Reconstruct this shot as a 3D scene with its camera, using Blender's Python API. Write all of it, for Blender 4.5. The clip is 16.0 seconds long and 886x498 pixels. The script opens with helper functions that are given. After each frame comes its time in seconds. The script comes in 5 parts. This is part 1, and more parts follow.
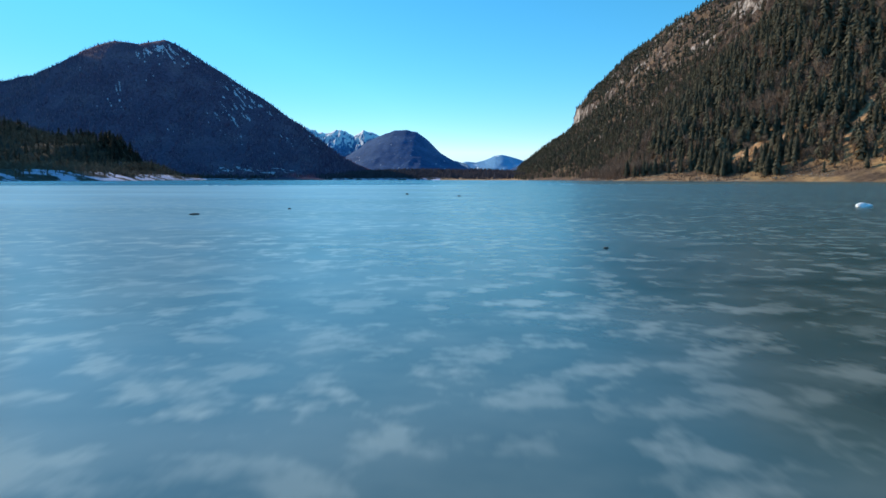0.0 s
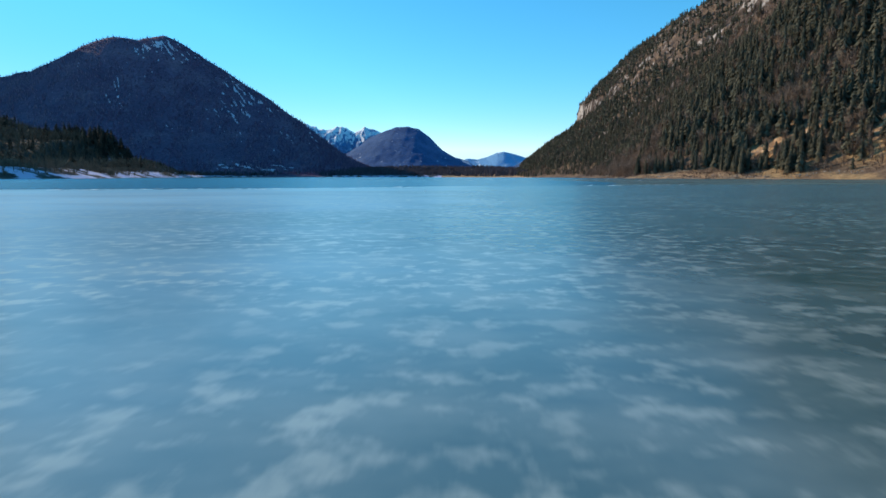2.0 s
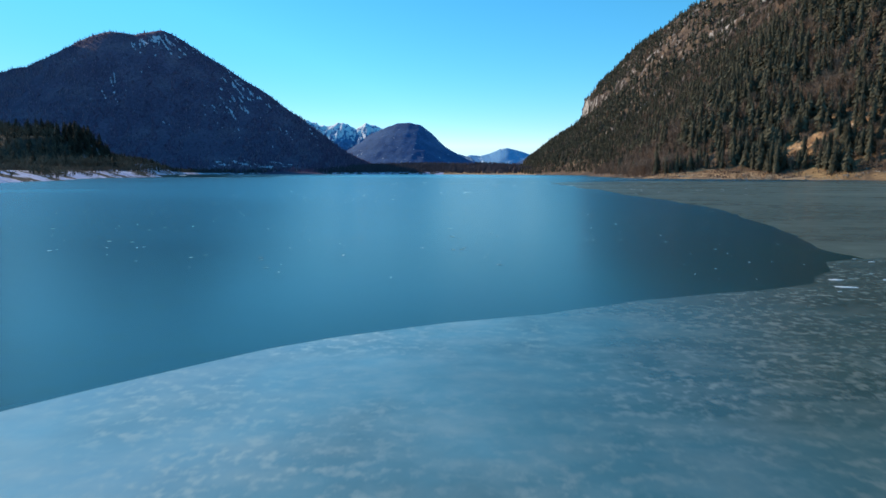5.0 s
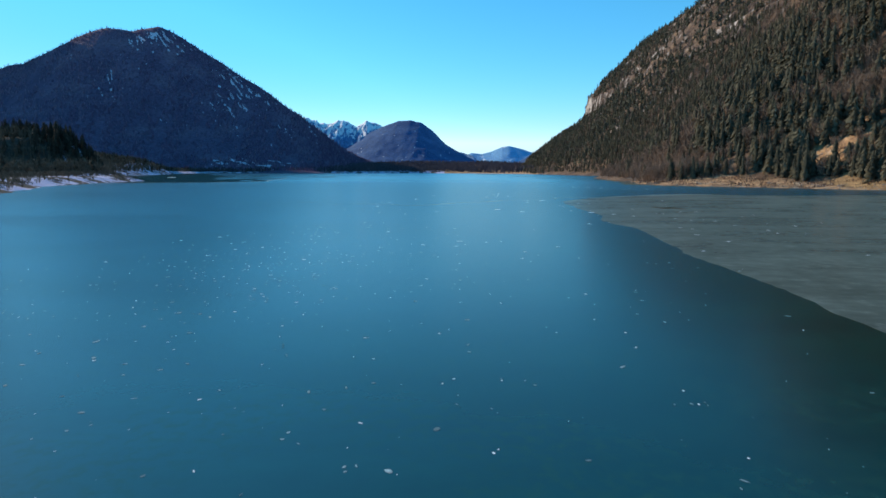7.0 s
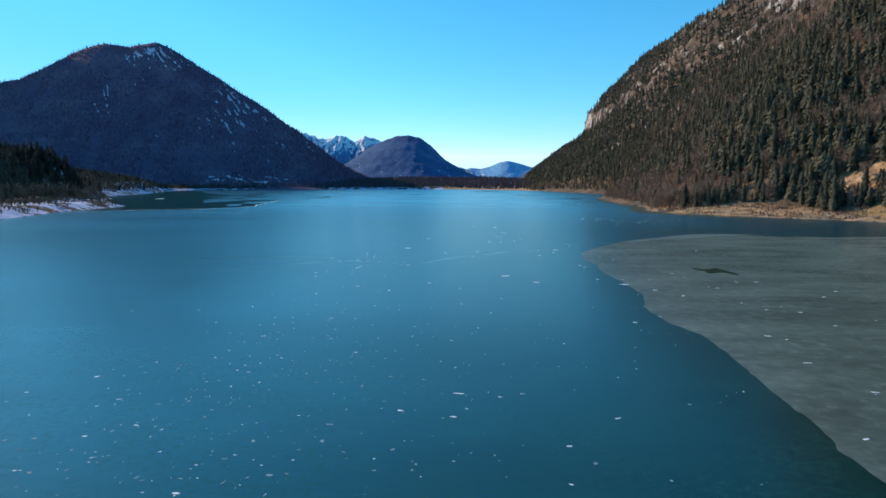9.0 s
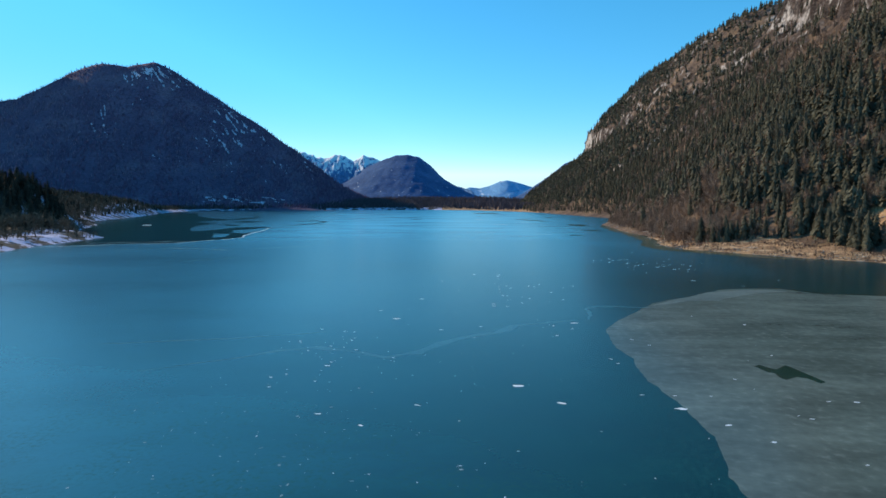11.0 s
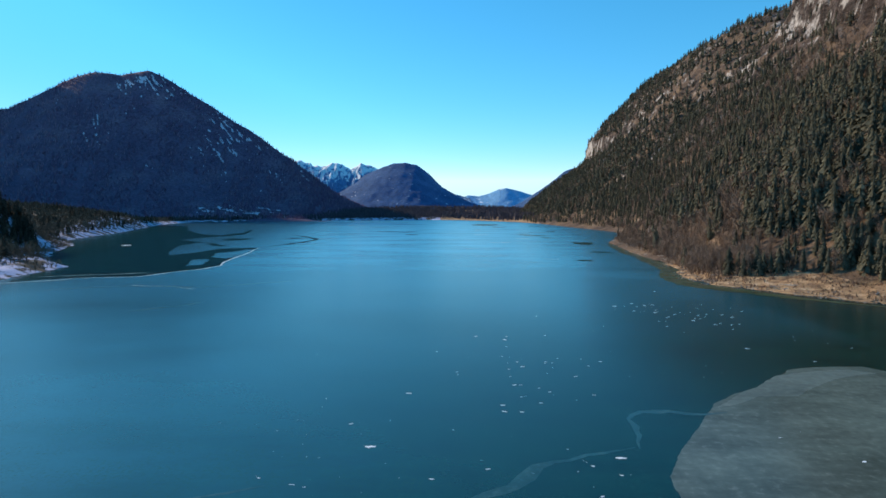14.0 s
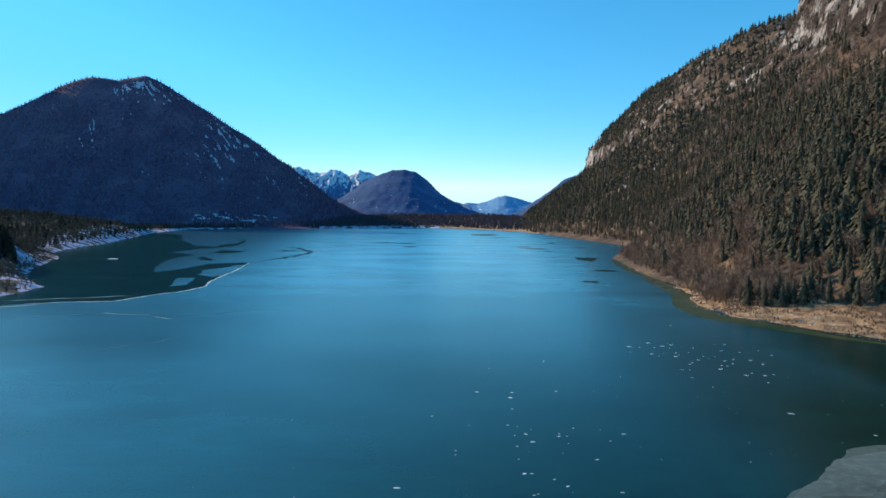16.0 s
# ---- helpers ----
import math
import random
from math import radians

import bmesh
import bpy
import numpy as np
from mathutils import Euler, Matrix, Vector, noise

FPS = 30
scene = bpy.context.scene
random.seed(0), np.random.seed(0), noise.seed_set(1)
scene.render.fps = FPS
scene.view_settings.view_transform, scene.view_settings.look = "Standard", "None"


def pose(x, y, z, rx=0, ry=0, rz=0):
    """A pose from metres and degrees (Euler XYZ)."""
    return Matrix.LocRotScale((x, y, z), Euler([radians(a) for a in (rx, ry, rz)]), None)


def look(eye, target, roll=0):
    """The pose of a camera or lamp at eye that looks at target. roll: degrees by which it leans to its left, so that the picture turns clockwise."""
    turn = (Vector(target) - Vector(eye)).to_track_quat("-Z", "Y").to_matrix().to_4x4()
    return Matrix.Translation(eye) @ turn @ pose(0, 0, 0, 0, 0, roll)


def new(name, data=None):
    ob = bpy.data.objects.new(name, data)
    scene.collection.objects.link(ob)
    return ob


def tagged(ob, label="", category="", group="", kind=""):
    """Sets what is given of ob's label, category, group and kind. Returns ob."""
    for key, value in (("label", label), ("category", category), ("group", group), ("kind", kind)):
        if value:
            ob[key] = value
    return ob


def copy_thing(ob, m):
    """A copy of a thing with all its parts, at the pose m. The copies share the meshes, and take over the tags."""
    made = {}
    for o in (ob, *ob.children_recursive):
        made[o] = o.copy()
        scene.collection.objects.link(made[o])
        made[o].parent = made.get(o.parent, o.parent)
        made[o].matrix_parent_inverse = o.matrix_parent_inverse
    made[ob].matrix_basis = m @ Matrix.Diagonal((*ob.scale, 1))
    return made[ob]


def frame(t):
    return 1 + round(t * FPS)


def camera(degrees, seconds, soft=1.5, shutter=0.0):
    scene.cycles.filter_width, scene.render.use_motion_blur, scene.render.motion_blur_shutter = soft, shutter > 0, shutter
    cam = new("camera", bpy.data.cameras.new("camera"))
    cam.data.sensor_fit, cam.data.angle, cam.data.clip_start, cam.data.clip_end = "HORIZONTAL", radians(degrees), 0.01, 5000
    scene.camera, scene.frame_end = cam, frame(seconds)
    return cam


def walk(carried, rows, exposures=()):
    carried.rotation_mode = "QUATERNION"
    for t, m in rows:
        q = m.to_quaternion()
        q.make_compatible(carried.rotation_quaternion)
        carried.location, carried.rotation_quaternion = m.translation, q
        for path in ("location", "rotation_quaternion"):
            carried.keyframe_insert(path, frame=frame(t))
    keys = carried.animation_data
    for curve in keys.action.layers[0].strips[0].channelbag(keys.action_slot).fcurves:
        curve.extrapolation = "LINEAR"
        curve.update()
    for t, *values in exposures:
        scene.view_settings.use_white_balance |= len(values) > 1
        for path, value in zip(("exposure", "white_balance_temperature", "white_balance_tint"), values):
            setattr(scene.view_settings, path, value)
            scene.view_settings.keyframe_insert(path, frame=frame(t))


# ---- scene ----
cam = camera(70.0, 16.0, soft=1.55, shutter=0.1)
PATH = [
    (0, (0.513, 6.874, 0.808), (0.428, 8.861, 0.591), 0.1),
    (0.5, (0.249, 13.878, 0.723), (0.164, 15.864, 0.502), 0.0),
    (1, (0.104, 21.571, 0.689), (0.017, 23.557, 0.468), 0.0),
    (1.5, (-0.204, 30.531, 0.866), (-0.293, 32.516, 0.644), 0.1),
    (1.7, (-0.318, 34.246, 0.996), (-0.407, 36.231, 0.773), 0.2),
    (1.8, (-0.414, 36.211, 1.06), (-0.503, 38.197, 0.836), 0.2),
    (1.9, (-0.524, 38.22, 1.119), (-0.613, 40.205, 0.894), 0.1),
    (2, (-0.536, 40.242, 1.127), (-0.626, 42.227, 0.901), 0.1),
    (2.5, (-0.255, 50.381, 1.219), (-0.346, 52.366, 0.993), 0.1),
    (3, (-0.155, 60.613, 1.413), (-0.248, 62.598, 1.185), 0.2),
    (3.5, (-0.172, 70.883, 1.808), (-0.268, 72.868, 1.581), 0.1),
    (4, (0.179, 81.356, 2.366), (0.082, 83.341, 2.137), 0.1),
    (6.5, (2.007, 135.143, 9.395), (1.903, 137.125, 9.149), -0.0),
    (7, (1.986, 145.363, 11.653), (1.882, 147.345, 11.407), 0.1),
    (7.5, (1.685, 155.0, 14.174), (1.583, 156.982, 13.926), 0.2),
    (8, (1.379, 164.526, 16.939), (1.276, 166.508, 16.694), 0.1),
    (8.5, (1.133, 174.45, 19.644), (1.031, 176.434, 19.419), 0.0),
    (9, (0.94, 184.06, 22.282), (0.839, 186.047, 22.078), -0.0),
    (11.3, (0.073, 227.799, 35.083), (-0.025, 229.791, 34.94), -0.0),
    (11.5, (0.05, 231.707, 35.711), (-0.048, 233.7, 35.571), -0.2),
    (12, (-0.242, 240.801, 38.234), (-0.339, 242.794, 38.097), -0.2),
    (12.5, (-0.379, 249.395, 40.915), (-0.475, 251.388, 40.779), -0.2),
    (13, (-0.478, 258.201, 43.689), (-0.576, 260.194, 43.554), -0.3),
    (13.5, (-0.82, 266.857, 46.642), (-0.917, 268.851, 46.509), -0.2),
    (14, (-0.991, 275.472, 49.587), (-1.086, 277.465, 49.458), -0.2),
    (14.5, (-1.34, 283.738, 52.57), (-1.434, 285.732, 52.444), -0.1),
    (15, (-1.58, 291.475, 55.282), (-1.673, 293.469, 55.161), 0.0),
    (15.5, (-1.83, 298.833, 57.947), (-1.922, 300.827, 57.83), 0.0),
    (16, (-1.865, 306.25, 60.287), (-1.956, 308.245, 60.176), 0.1),
]
walk(cam, [(t, look(eye, target, roll)) for t, eye, target, roll in PATH])

# ---------------------------------------------------------------- world and sun
SUN_EL, SUN_AZ = radians(24), radians(-60)
world = bpy.data.worlds.new("world")
scene.world = world
world.use_nodes = True
wn = world.node_tree
sky = wn.nodes.new("ShaderNodeTexSky")
sky.sky_type = 'NISHITA'
sky.sun_disc = False
sky.sun_elevation = SUN_EL
sky.sun_rotation = SUN_AZ % (2 * math.pi)
sky.altitude = 800
sky.air_density = 1.0
sky.dust_density = 0.2
sky.ozone_density = 1.0


def sky_math(op, a, b):
    """A sum over the sky's own colour channels."""
    n = wn.nodes.new("ShaderNodeMath")
    n.operation = op
    for v, k in ((a, 0), (b, 1)):
        if isinstance(v, (int, float)):
            n.inputs[k].default_value = v
        else:
            wn.links.new(v, n.inputs[k])
    return n.outputs[0]


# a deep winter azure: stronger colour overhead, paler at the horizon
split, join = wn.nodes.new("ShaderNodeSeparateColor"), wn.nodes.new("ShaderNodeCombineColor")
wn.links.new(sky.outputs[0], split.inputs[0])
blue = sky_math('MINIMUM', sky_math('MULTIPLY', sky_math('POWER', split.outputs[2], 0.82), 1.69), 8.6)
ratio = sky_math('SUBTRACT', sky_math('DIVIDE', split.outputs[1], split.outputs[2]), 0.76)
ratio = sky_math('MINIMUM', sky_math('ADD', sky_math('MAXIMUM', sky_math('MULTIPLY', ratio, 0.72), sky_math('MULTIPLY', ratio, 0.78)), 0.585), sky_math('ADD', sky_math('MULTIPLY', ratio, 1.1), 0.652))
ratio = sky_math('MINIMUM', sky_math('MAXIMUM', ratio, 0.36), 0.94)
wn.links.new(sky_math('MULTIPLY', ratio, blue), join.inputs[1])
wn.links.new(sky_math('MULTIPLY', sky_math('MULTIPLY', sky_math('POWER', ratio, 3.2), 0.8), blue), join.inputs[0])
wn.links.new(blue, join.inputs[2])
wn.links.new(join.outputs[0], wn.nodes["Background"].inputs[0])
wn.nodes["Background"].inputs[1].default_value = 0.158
sun = new("sun", bpy.data.lights.new("sun", 'SUN'))
sun.data.energy, sun.data.angle, sun.data.color = 4.6, radians(0.6), (1.0, 0.83, 0.62)
to_sun = Vector((math.cos(SUN_EL) * math.sin(SUN_AZ), math.cos(SUN_EL) * math.cos(SUN_AZ), math.sin(SUN_EL)))
sun.matrix_world = look(to_sun * 900, (0, 0, 0))
scene.view_settings.exposure = 0.0

# ---------------------------------------------------------------- small tools
rng = np.random.default_rng(7)


def cell(ix, iy, seed):
    h = np.sin(ix * 127.1 + iy * 311.7 + seed * 74.7) * 43758.5453
    return h - np.floor(h)


def vnoise(x, y, seed=0):
    """Smooth noise from 0 to 1 over arrays of places."""
    x, y = np.asarray(x, float), np.asarray(y, float)
    ix, iy = np.floor(x), np.floor(y)
    fx, fy = x - ix, y - iy
    fx, fy = fx * fx * (3 - 2 * fx), fy * fy * (3 - 2 * fy)
    a = cell(ix, iy, seed) * (1 - fx) + cell(ix + 1, iy, seed) * fx
    b = cell(ix, iy + 1, seed) * (1 - fx) + cell(ix + 1, iy + 1, seed) * fx
    return a * (1 - fy) + b * fy


def fbm(x, y, seed=0, octaves=4):
    """Layered noise, about -1 to 1."""
    total, amp, norm = 0.0, 1.0, 0.0
    for k in range(octaves):
        total = total + amp * (vnoise(x * 2 ** k, y * 2 ** k, seed + 3 * k) * 2 - 1)
        norm += amp
        amp *= 0.5
    return total / norm


def step(a, b, v):
    k = np.clip((v - a) / (b - a), 0, 1)
    return k * k * (3 - 2 * k)


def mesh_of(name, verts, faces):
    """A mesh from arrays of points and of triangles or quads."""
    verts, faces = np.asarray(verts, np.float32), np.asarray(faces, np.int32)
    n = faces.shape[1]
    me = bpy.data.meshes.new(name)
    me.vertices.add(len(verts))
    me.vertices.foreach_set("co", verts.ravel())
    me.loops.add(faces.size)
    me.loops.foreach_set("vertex_index", faces.ravel())
    me.polygons.add(len(faces))
    me.polygons.foreach_set("loop_start", np.arange(0, faces.size, n, dtype=np.int32))
    me.update(calc_edges=True)
    return me


def grid_mesh(name, xs, ys, height):
    gx, gy = np.meshgrid(xs, ys)
    verts = np.stack([gx, gy, height(gx, gy)], -1).reshape(-1, 3)
    nx, ny = len(xs), len(ys)
    i = (np.arange(ny - 1)[:, None] * nx + np.arange(nx - 1)[None]).ravel()
    return mesh_of(name, verts, np.stack([i, i + 1, i + nx + 1, i + nx], 1))


def smooth(me):
    me.polygons.foreach_set("use_smooth", np.ones(len(me.polygons), bool))
    return me


def part(name, me, material, parent=None, label=""):
    ob = new(name, me)
    if material and not me.materials:
        me.materials.append(material)
    if parent:
        ob.parent = parent
    return tagged(ob, label)


def spans(*runs):
    """Grid lines: runs of (from, to, spacing), joined."""
    return np.concatenate([np.arange(a, b, d, dtype=float) for a, b, d in runs] + [[runs[-1][1]]])


# ---------------------------------------------------------------- materials
class Nodes:
    """A node material under way."""

    def __init__(self, name):
        self.m = bpy.data.materials.new(name)
        self.m.use_nodes = True
        self.t = self.m.node_tree
        self.b = self.t.nodes["Principled BSDF"]
        self.pos = self.add("ShaderNodeNewGeometry").outputs["Position"]

    def add(self, kind, **given):
        n = self.t.nodes.new(kind)
        for k, v in given.items():
            n.inputs[k].default_value = v
        return n

    def link(self, a, b):
        self.t.links.new(a, b)
        return self

    def noise(self, scale, detail=4, rough=0.55, stretch=None, out="Fac"):
        n = self.add("ShaderNodeTexNoise", Scale=scale, Detail=detail, Roughness=rough)
        src = self.pos
        if stretch:
            mp = self.add("ShaderNodeMapping")
            mp.inputs["Scale"].default_value = stretch
            self.link(src, mp.inputs["Vector"])
            src = mp.outputs[0]
        self.link(src, n.inputs["Vector"])
        return n.outputs[out]

    def ramp(self, fac, stops):
        n = self.t.nodes.new("ShaderNodeValToRGB")
        while len(n.color_ramp.elements) < len(stops):
            n.color_ramp.elements.new(0.5)
        for e, (at, c) in zip(n.color_ramp.elements, stops):
            e.position = at
            e.color = (c, c, c, 1) if isinstance(c, (int, float)) else (*c, 1)
        self.link(fac, n.inputs[0])
        return n.outputs[0]

    def mix(self, fac, a, b, mode='MIX'):
        n = self.t.nodes.new("ShaderNodeMix")
        n.data_type, n.blend_type = 'RGBA', mode
        for v, k in ((fac, 0), (a, 6), (b, 7)):
            if isinstance(v, (int, float)):
                n.inputs[k].default_value = v
            elif isinstance(v, tuple):
                n.inputs[k].default_value = (*v, 1)
            else:
                self.link(v, n.inputs[k])
        return n.outputs[2]

    def math(self, op, a, b=0.0, clamp=False):
        n = self.t.nodes.new("ShaderNodeMath")
        n.operation, n.use_clamp = op, clamp
        for v, k in ((a, 0), (b, 1)):
            if isinstance(v, (int, float)):
                n.inputs[k].default_value = v
            else:
                self.link(v, n.inputs[k])
        return n.outputs[0]

    def axis(self, src, k):
        n = self.add("ShaderNodeSeparateXYZ")
        self.link(src, n.inputs[0])
        return n.outputs[k]

    def bump(self, fac, strength, distance):
        n = self.add("ShaderNodeBump", Strength=strength, Distance=distance)
        self.link(fac, n.inputs["Height"])
        self.link(n.outputs[0], self.b.inputs["Normal"])
        return self

    def done(self, colour, rough=0.9, ior=1.45, spec=None):
        for v, k in ((colour, "Base Color"), (rough, "Roughness")):
            if isinstance(v, (int, float)):
                self.b.inputs[k].default_value = v
            elif isinstance(v, tuple):
                self.b.inputs[k].default_value = (*v, 1)
            else:
                self.link(v, self.b.inputs[k])
        self.b.inputs["IOR"].default_value = ior
        if spec is not None:
            self.b.inputs["Specular IOR Level"].default_value = spec
        return self.m


def foliage(name, dark, light, rough=0.95, patchy=1.0):
    """Needles or twigs: colour drifts from tree to tree, and from clump to clump."""
    n = Nodes(name)
    geo = n.add("ShaderNodeNewGeometry")
    info = n.add("ShaderNodeObjectInfo")
    bough = n.math('FRACT', n.math('ADD', geo.outputs["Random Per Island"], info.outputs["Random"]))
    tree = n.ramp(n.noise(0.16, 2, 0.5, (1, 1, 0.25)), [(0.32, 0.0), (0.68, 1.0)])
    each = n.math('ADD', n.math('MULTIPLY', bough, 0.35), n.math('MULTIPLY', tree, 0.65))
    tone = n.ramp(each, [(0, dark), (1, light)])
    patch = n.ramp(n.noise(0.09, 4, 0.7), [(0.3, 1 - 0.5 * patchy), (0.7, 1 + 0.45 * patchy)])
    tone = n.mix(1.0, tone, patch, 'MULTIPLY')
    speck = n.ramp(n.noise(1.6, 3, 0.7), [(0.3, 1 - 0.45 * patchy), (0.7, 1 + 0.3 * patchy)])
    return n.done(n.mix(1.0, tone, speck, 'MULTIPLY'), rough, spec=0.15)


def earth(name, tones, scale, rocks=None, snow=None, rough=0.95, bump=(0.6, 1.0), rock_steep=(0.5, 0.75), meadow=None, heap=None, white=(0.78, 0.82, 0.86)):
    """Soil, grass and litter; bare rock where it is steep; snow in patches."""
    n = Nodes(name)
    big = n.noise(scale, 6, 0.6)
    tone = n.ramp(big, [(0.3 + 0.4 * k / max(1, len(tones) - 1), c) for k, c in enumerate(tones)])
    fine = n.noise(scale * 14, 5, 0.7)
    tone = n.mix(1.0, tone, n.ramp(fine, [(0.28, 0.45), (0.72, 1.45)]), 'MULTIPLY')
    geo = n.add("ShaderNodeNewGeometry")
    if meadow:
        # dry grass low on the slope
        low = n.math('DIVIDE', n.math('SUBTRACT', meadow[1], n.axis(n.pos, 2)), 45.0, True)
        low = n.math('MULTIPLY', low, n.math('DIVIDE', n.math('SUBTRACT', 720, n.axis(n.pos, 1)), 120.0, True))
        turf = n.mix(1.0, meadow[0], n.ramp(n.noise(0.3, 5, 0.7), [(0.3, 0.5), (0.7, 1.4)]), 'MULTIPLY')
        tone = n.mix(n.math('MULTIPLY', low, n.ramp(n.noise(0.03, 5, 0.6), [(0.42, 0.1), (0.58, 1.0)])), tone, turf)
    if rocks:
        up = n.axis(geo.outputs["True Normal"], 2)
        up = n.math('ADD', up, n.math('MULTIPLY', n.math('SUBTRACT', n.noise(0.012, 5, 0.65), 0.5), 0.9))
        mask = n.ramp(up, [(rock_steep[0], 1.0), (rock_steep[1], 0.0)])
        mask = n.math('MULTIPLY', mask, n.math('DIVIDE', n.math('SUBTRACT', n.axis(n.pos, 1), 780), 180.0, True))
        strata = n.noise(0.045, 9, 0.82, (1.2, 1.2, 2.6))
        stone = n.ramp(strata, [(0.33, rocks[0]), (0.45, rocks[1]), (0.57, rocks[2])])
        # clefts between the rock faces, and pale fresh faces
        cleft = n.add("ShaderNodeTexVoronoi", Scale=0.045, Detail=3.0, Roughness=0.7)
        cleft.feature = 'DISTANCE_TO_EDGE'
        warp = n.mix(0.14, n.pos, n.noise(0.05, 5, 0.7, out="Color"), 'ADD')
        mp = n.add("ShaderNodeMapping")
        mp.inputs["Scale"].default_value = (1.0, 1.0, 0.55)
        n.link(warp, mp.inputs["Vector"])
        n.link(mp.outputs[0], cleft.inputs["Vector"])
        stone = n.mix(1.0, stone, n.ramp(cleft.outputs["Distance"], [(0.0, 0.12), (0.26, 1.1)]), 'MULTIPLY')
        stone = n.mix(n.ramp(n.noise(0.02, 6, 0.7, (1, 1, 0.6)), [(0.51, 0.0), (0.61, 0.85)]), stone, rocks[3])
        tone = n.mix(mask, tone, stone)
    if snow:
        lay = n.noise(snow[0], 7, 0.68, snow[3] if len(snow) > 3 else None)
        if heap:
            # more snow the higher it lies
            lay = n.math('ADD', lay, n.math('MULTIPLY', n.math('DIVIDE', n.math('SUBTRACT', n.axis(n.pos, 2), heap[0]), heap[1]), 0.13))
        mask = n.ramp(lay, [(snow[1], 0.0), (snow[2], 1.0)])
        tone = n.mix(mask, tone, white)
    n.bump(n.noise(scale * 6, 6, 0.7), *bump)
    return n.done(tone, rough, spec=0.2)


NEEDLE = foliage("spruce_needles", (0.062, 0.058, 0.04), (0.148, 0.134, 0.087))
# needles across the lake: distance haze put into their violet colour
NEEDLE_HAZE = foliage("hazy_fir_needles", (0.145, 0.092, 0.165), (0.205, 0.132, 0.22), patchy=0.3)
# a paler copy: haze and grazing light put into the needle colour
NEEDLE_PALE = foliage("pale_hazy_needles", (0.22, 0.15, 0.21), (0.36, 0.25, 0.32), patchy=0.5)
# far valley trees, with haze mixed into a purplish base colour
NEEDLE_VALLEY = foliage("hazy_valley_needles", (0.07, 0.062, 0.078), (0.135, 0.112, 0.13), patchy=0.6)
# darker copy of the spruce needles: shade of the west woods in the colour
NEEDLE_WOOD = foliage("shaded_needles", (0.04, 0.031, 0.022), (0.085, 0.066, 0.046))
TWIG = foliage("bare_twigs", (0.185, 0.122, 0.088), (0.36, 0.25, 0.18))
SCRUB = foliage("scrub_twigs", (0.11, 0.07, 0.058), (0.22, 0.145, 0.115))
# darker copy of the bare twigs, with the west side's shade put in
TWIG_SHADE = foliage("shaded_twigs", (0.11, 0.084, 0.06), (0.2, 0.152, 0.106), patchy=0.6)
BARK = earth("bark", [(0.06, 0.045, 0.035), (0.14, 0.11, 0.085)], 1.2, bump=(0.5, 0.1))
SLOPE = earth("forest_slope", [(0.07, 0.047, 0.035), (0.15, 0.098, 0.068), (0.3, 0.19, 0.108)], 0.015,
              rocks=[(0.045, 0.031, 0.027), (0.14, 0.092, 0.074), (0.32, 0.235, 0.195), (0.55, 0.48, 0.43)], bump=(0.9, 3.0), rock_steep=(0.5, 0.72), meadow=((0.4, 0.25, 0.12), 75))
# violet distance haze mixed into the slope's own dark colour
HAZY_SLOPE = earth("hazy_slope", [(0.1, 0.068, 0.115), (0.13, 0.088, 0.14), (0.185, 0.124, 0.17)], 0.006, bump=(0.8, 6.0))
# far ranges: the blue in these base colours is painted-in distance haze
PEAK = earth("hazy_far_ridge", [(0.03, 0.076, 0.185), (0.042, 0.1, 0.225), (0.074, 0.142, 0.28)], 0.006,
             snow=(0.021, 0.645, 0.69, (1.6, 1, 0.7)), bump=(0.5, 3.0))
ALPS = earth("hazy_snowy_alps", [(0.09, 0.2, 0.38), (0.14, 0.27, 0.46)], 0.006, snow=(0.02, 0.5, 0.56, (1.5, 1.0, 0.55)), bump=(0.6, 6.0), heap=(250, 150))
BLUE = earth("hazy_distance", [(0.17, 0.38, 0.62), (0.22, 0.45, 0.69)], 0.01, snow=(0.012, 0.6, 0.66), bump=(0.5, 5.0))
SHORE = earth("dry_grass_shore", [(0.15, 0.092, 0.06), (0.36, 0.212, 0.12), (0.58, 0.35, 0.18), (0.72, 0.52, 0.35)], 0.16, bump=(1.0, 0.8))
# snow of this bank is tinted violet: its shade put into the colour
SNOWY = earth("shaded_snow_shore", [(0.05, 0.045, 0.04), (0.09, 0.075, 0.06)], 0.05, snow=(0.04, 0.47, 0.52), bump=(0.7, 0.6), white=(0.62, 0.58, 0.74))
LITTER = earth("forest_litter", [(0.05, 0.042, 0.034), (0.1, 0.075, 0.055)], 0.03, bump=(0.7, 0.6))


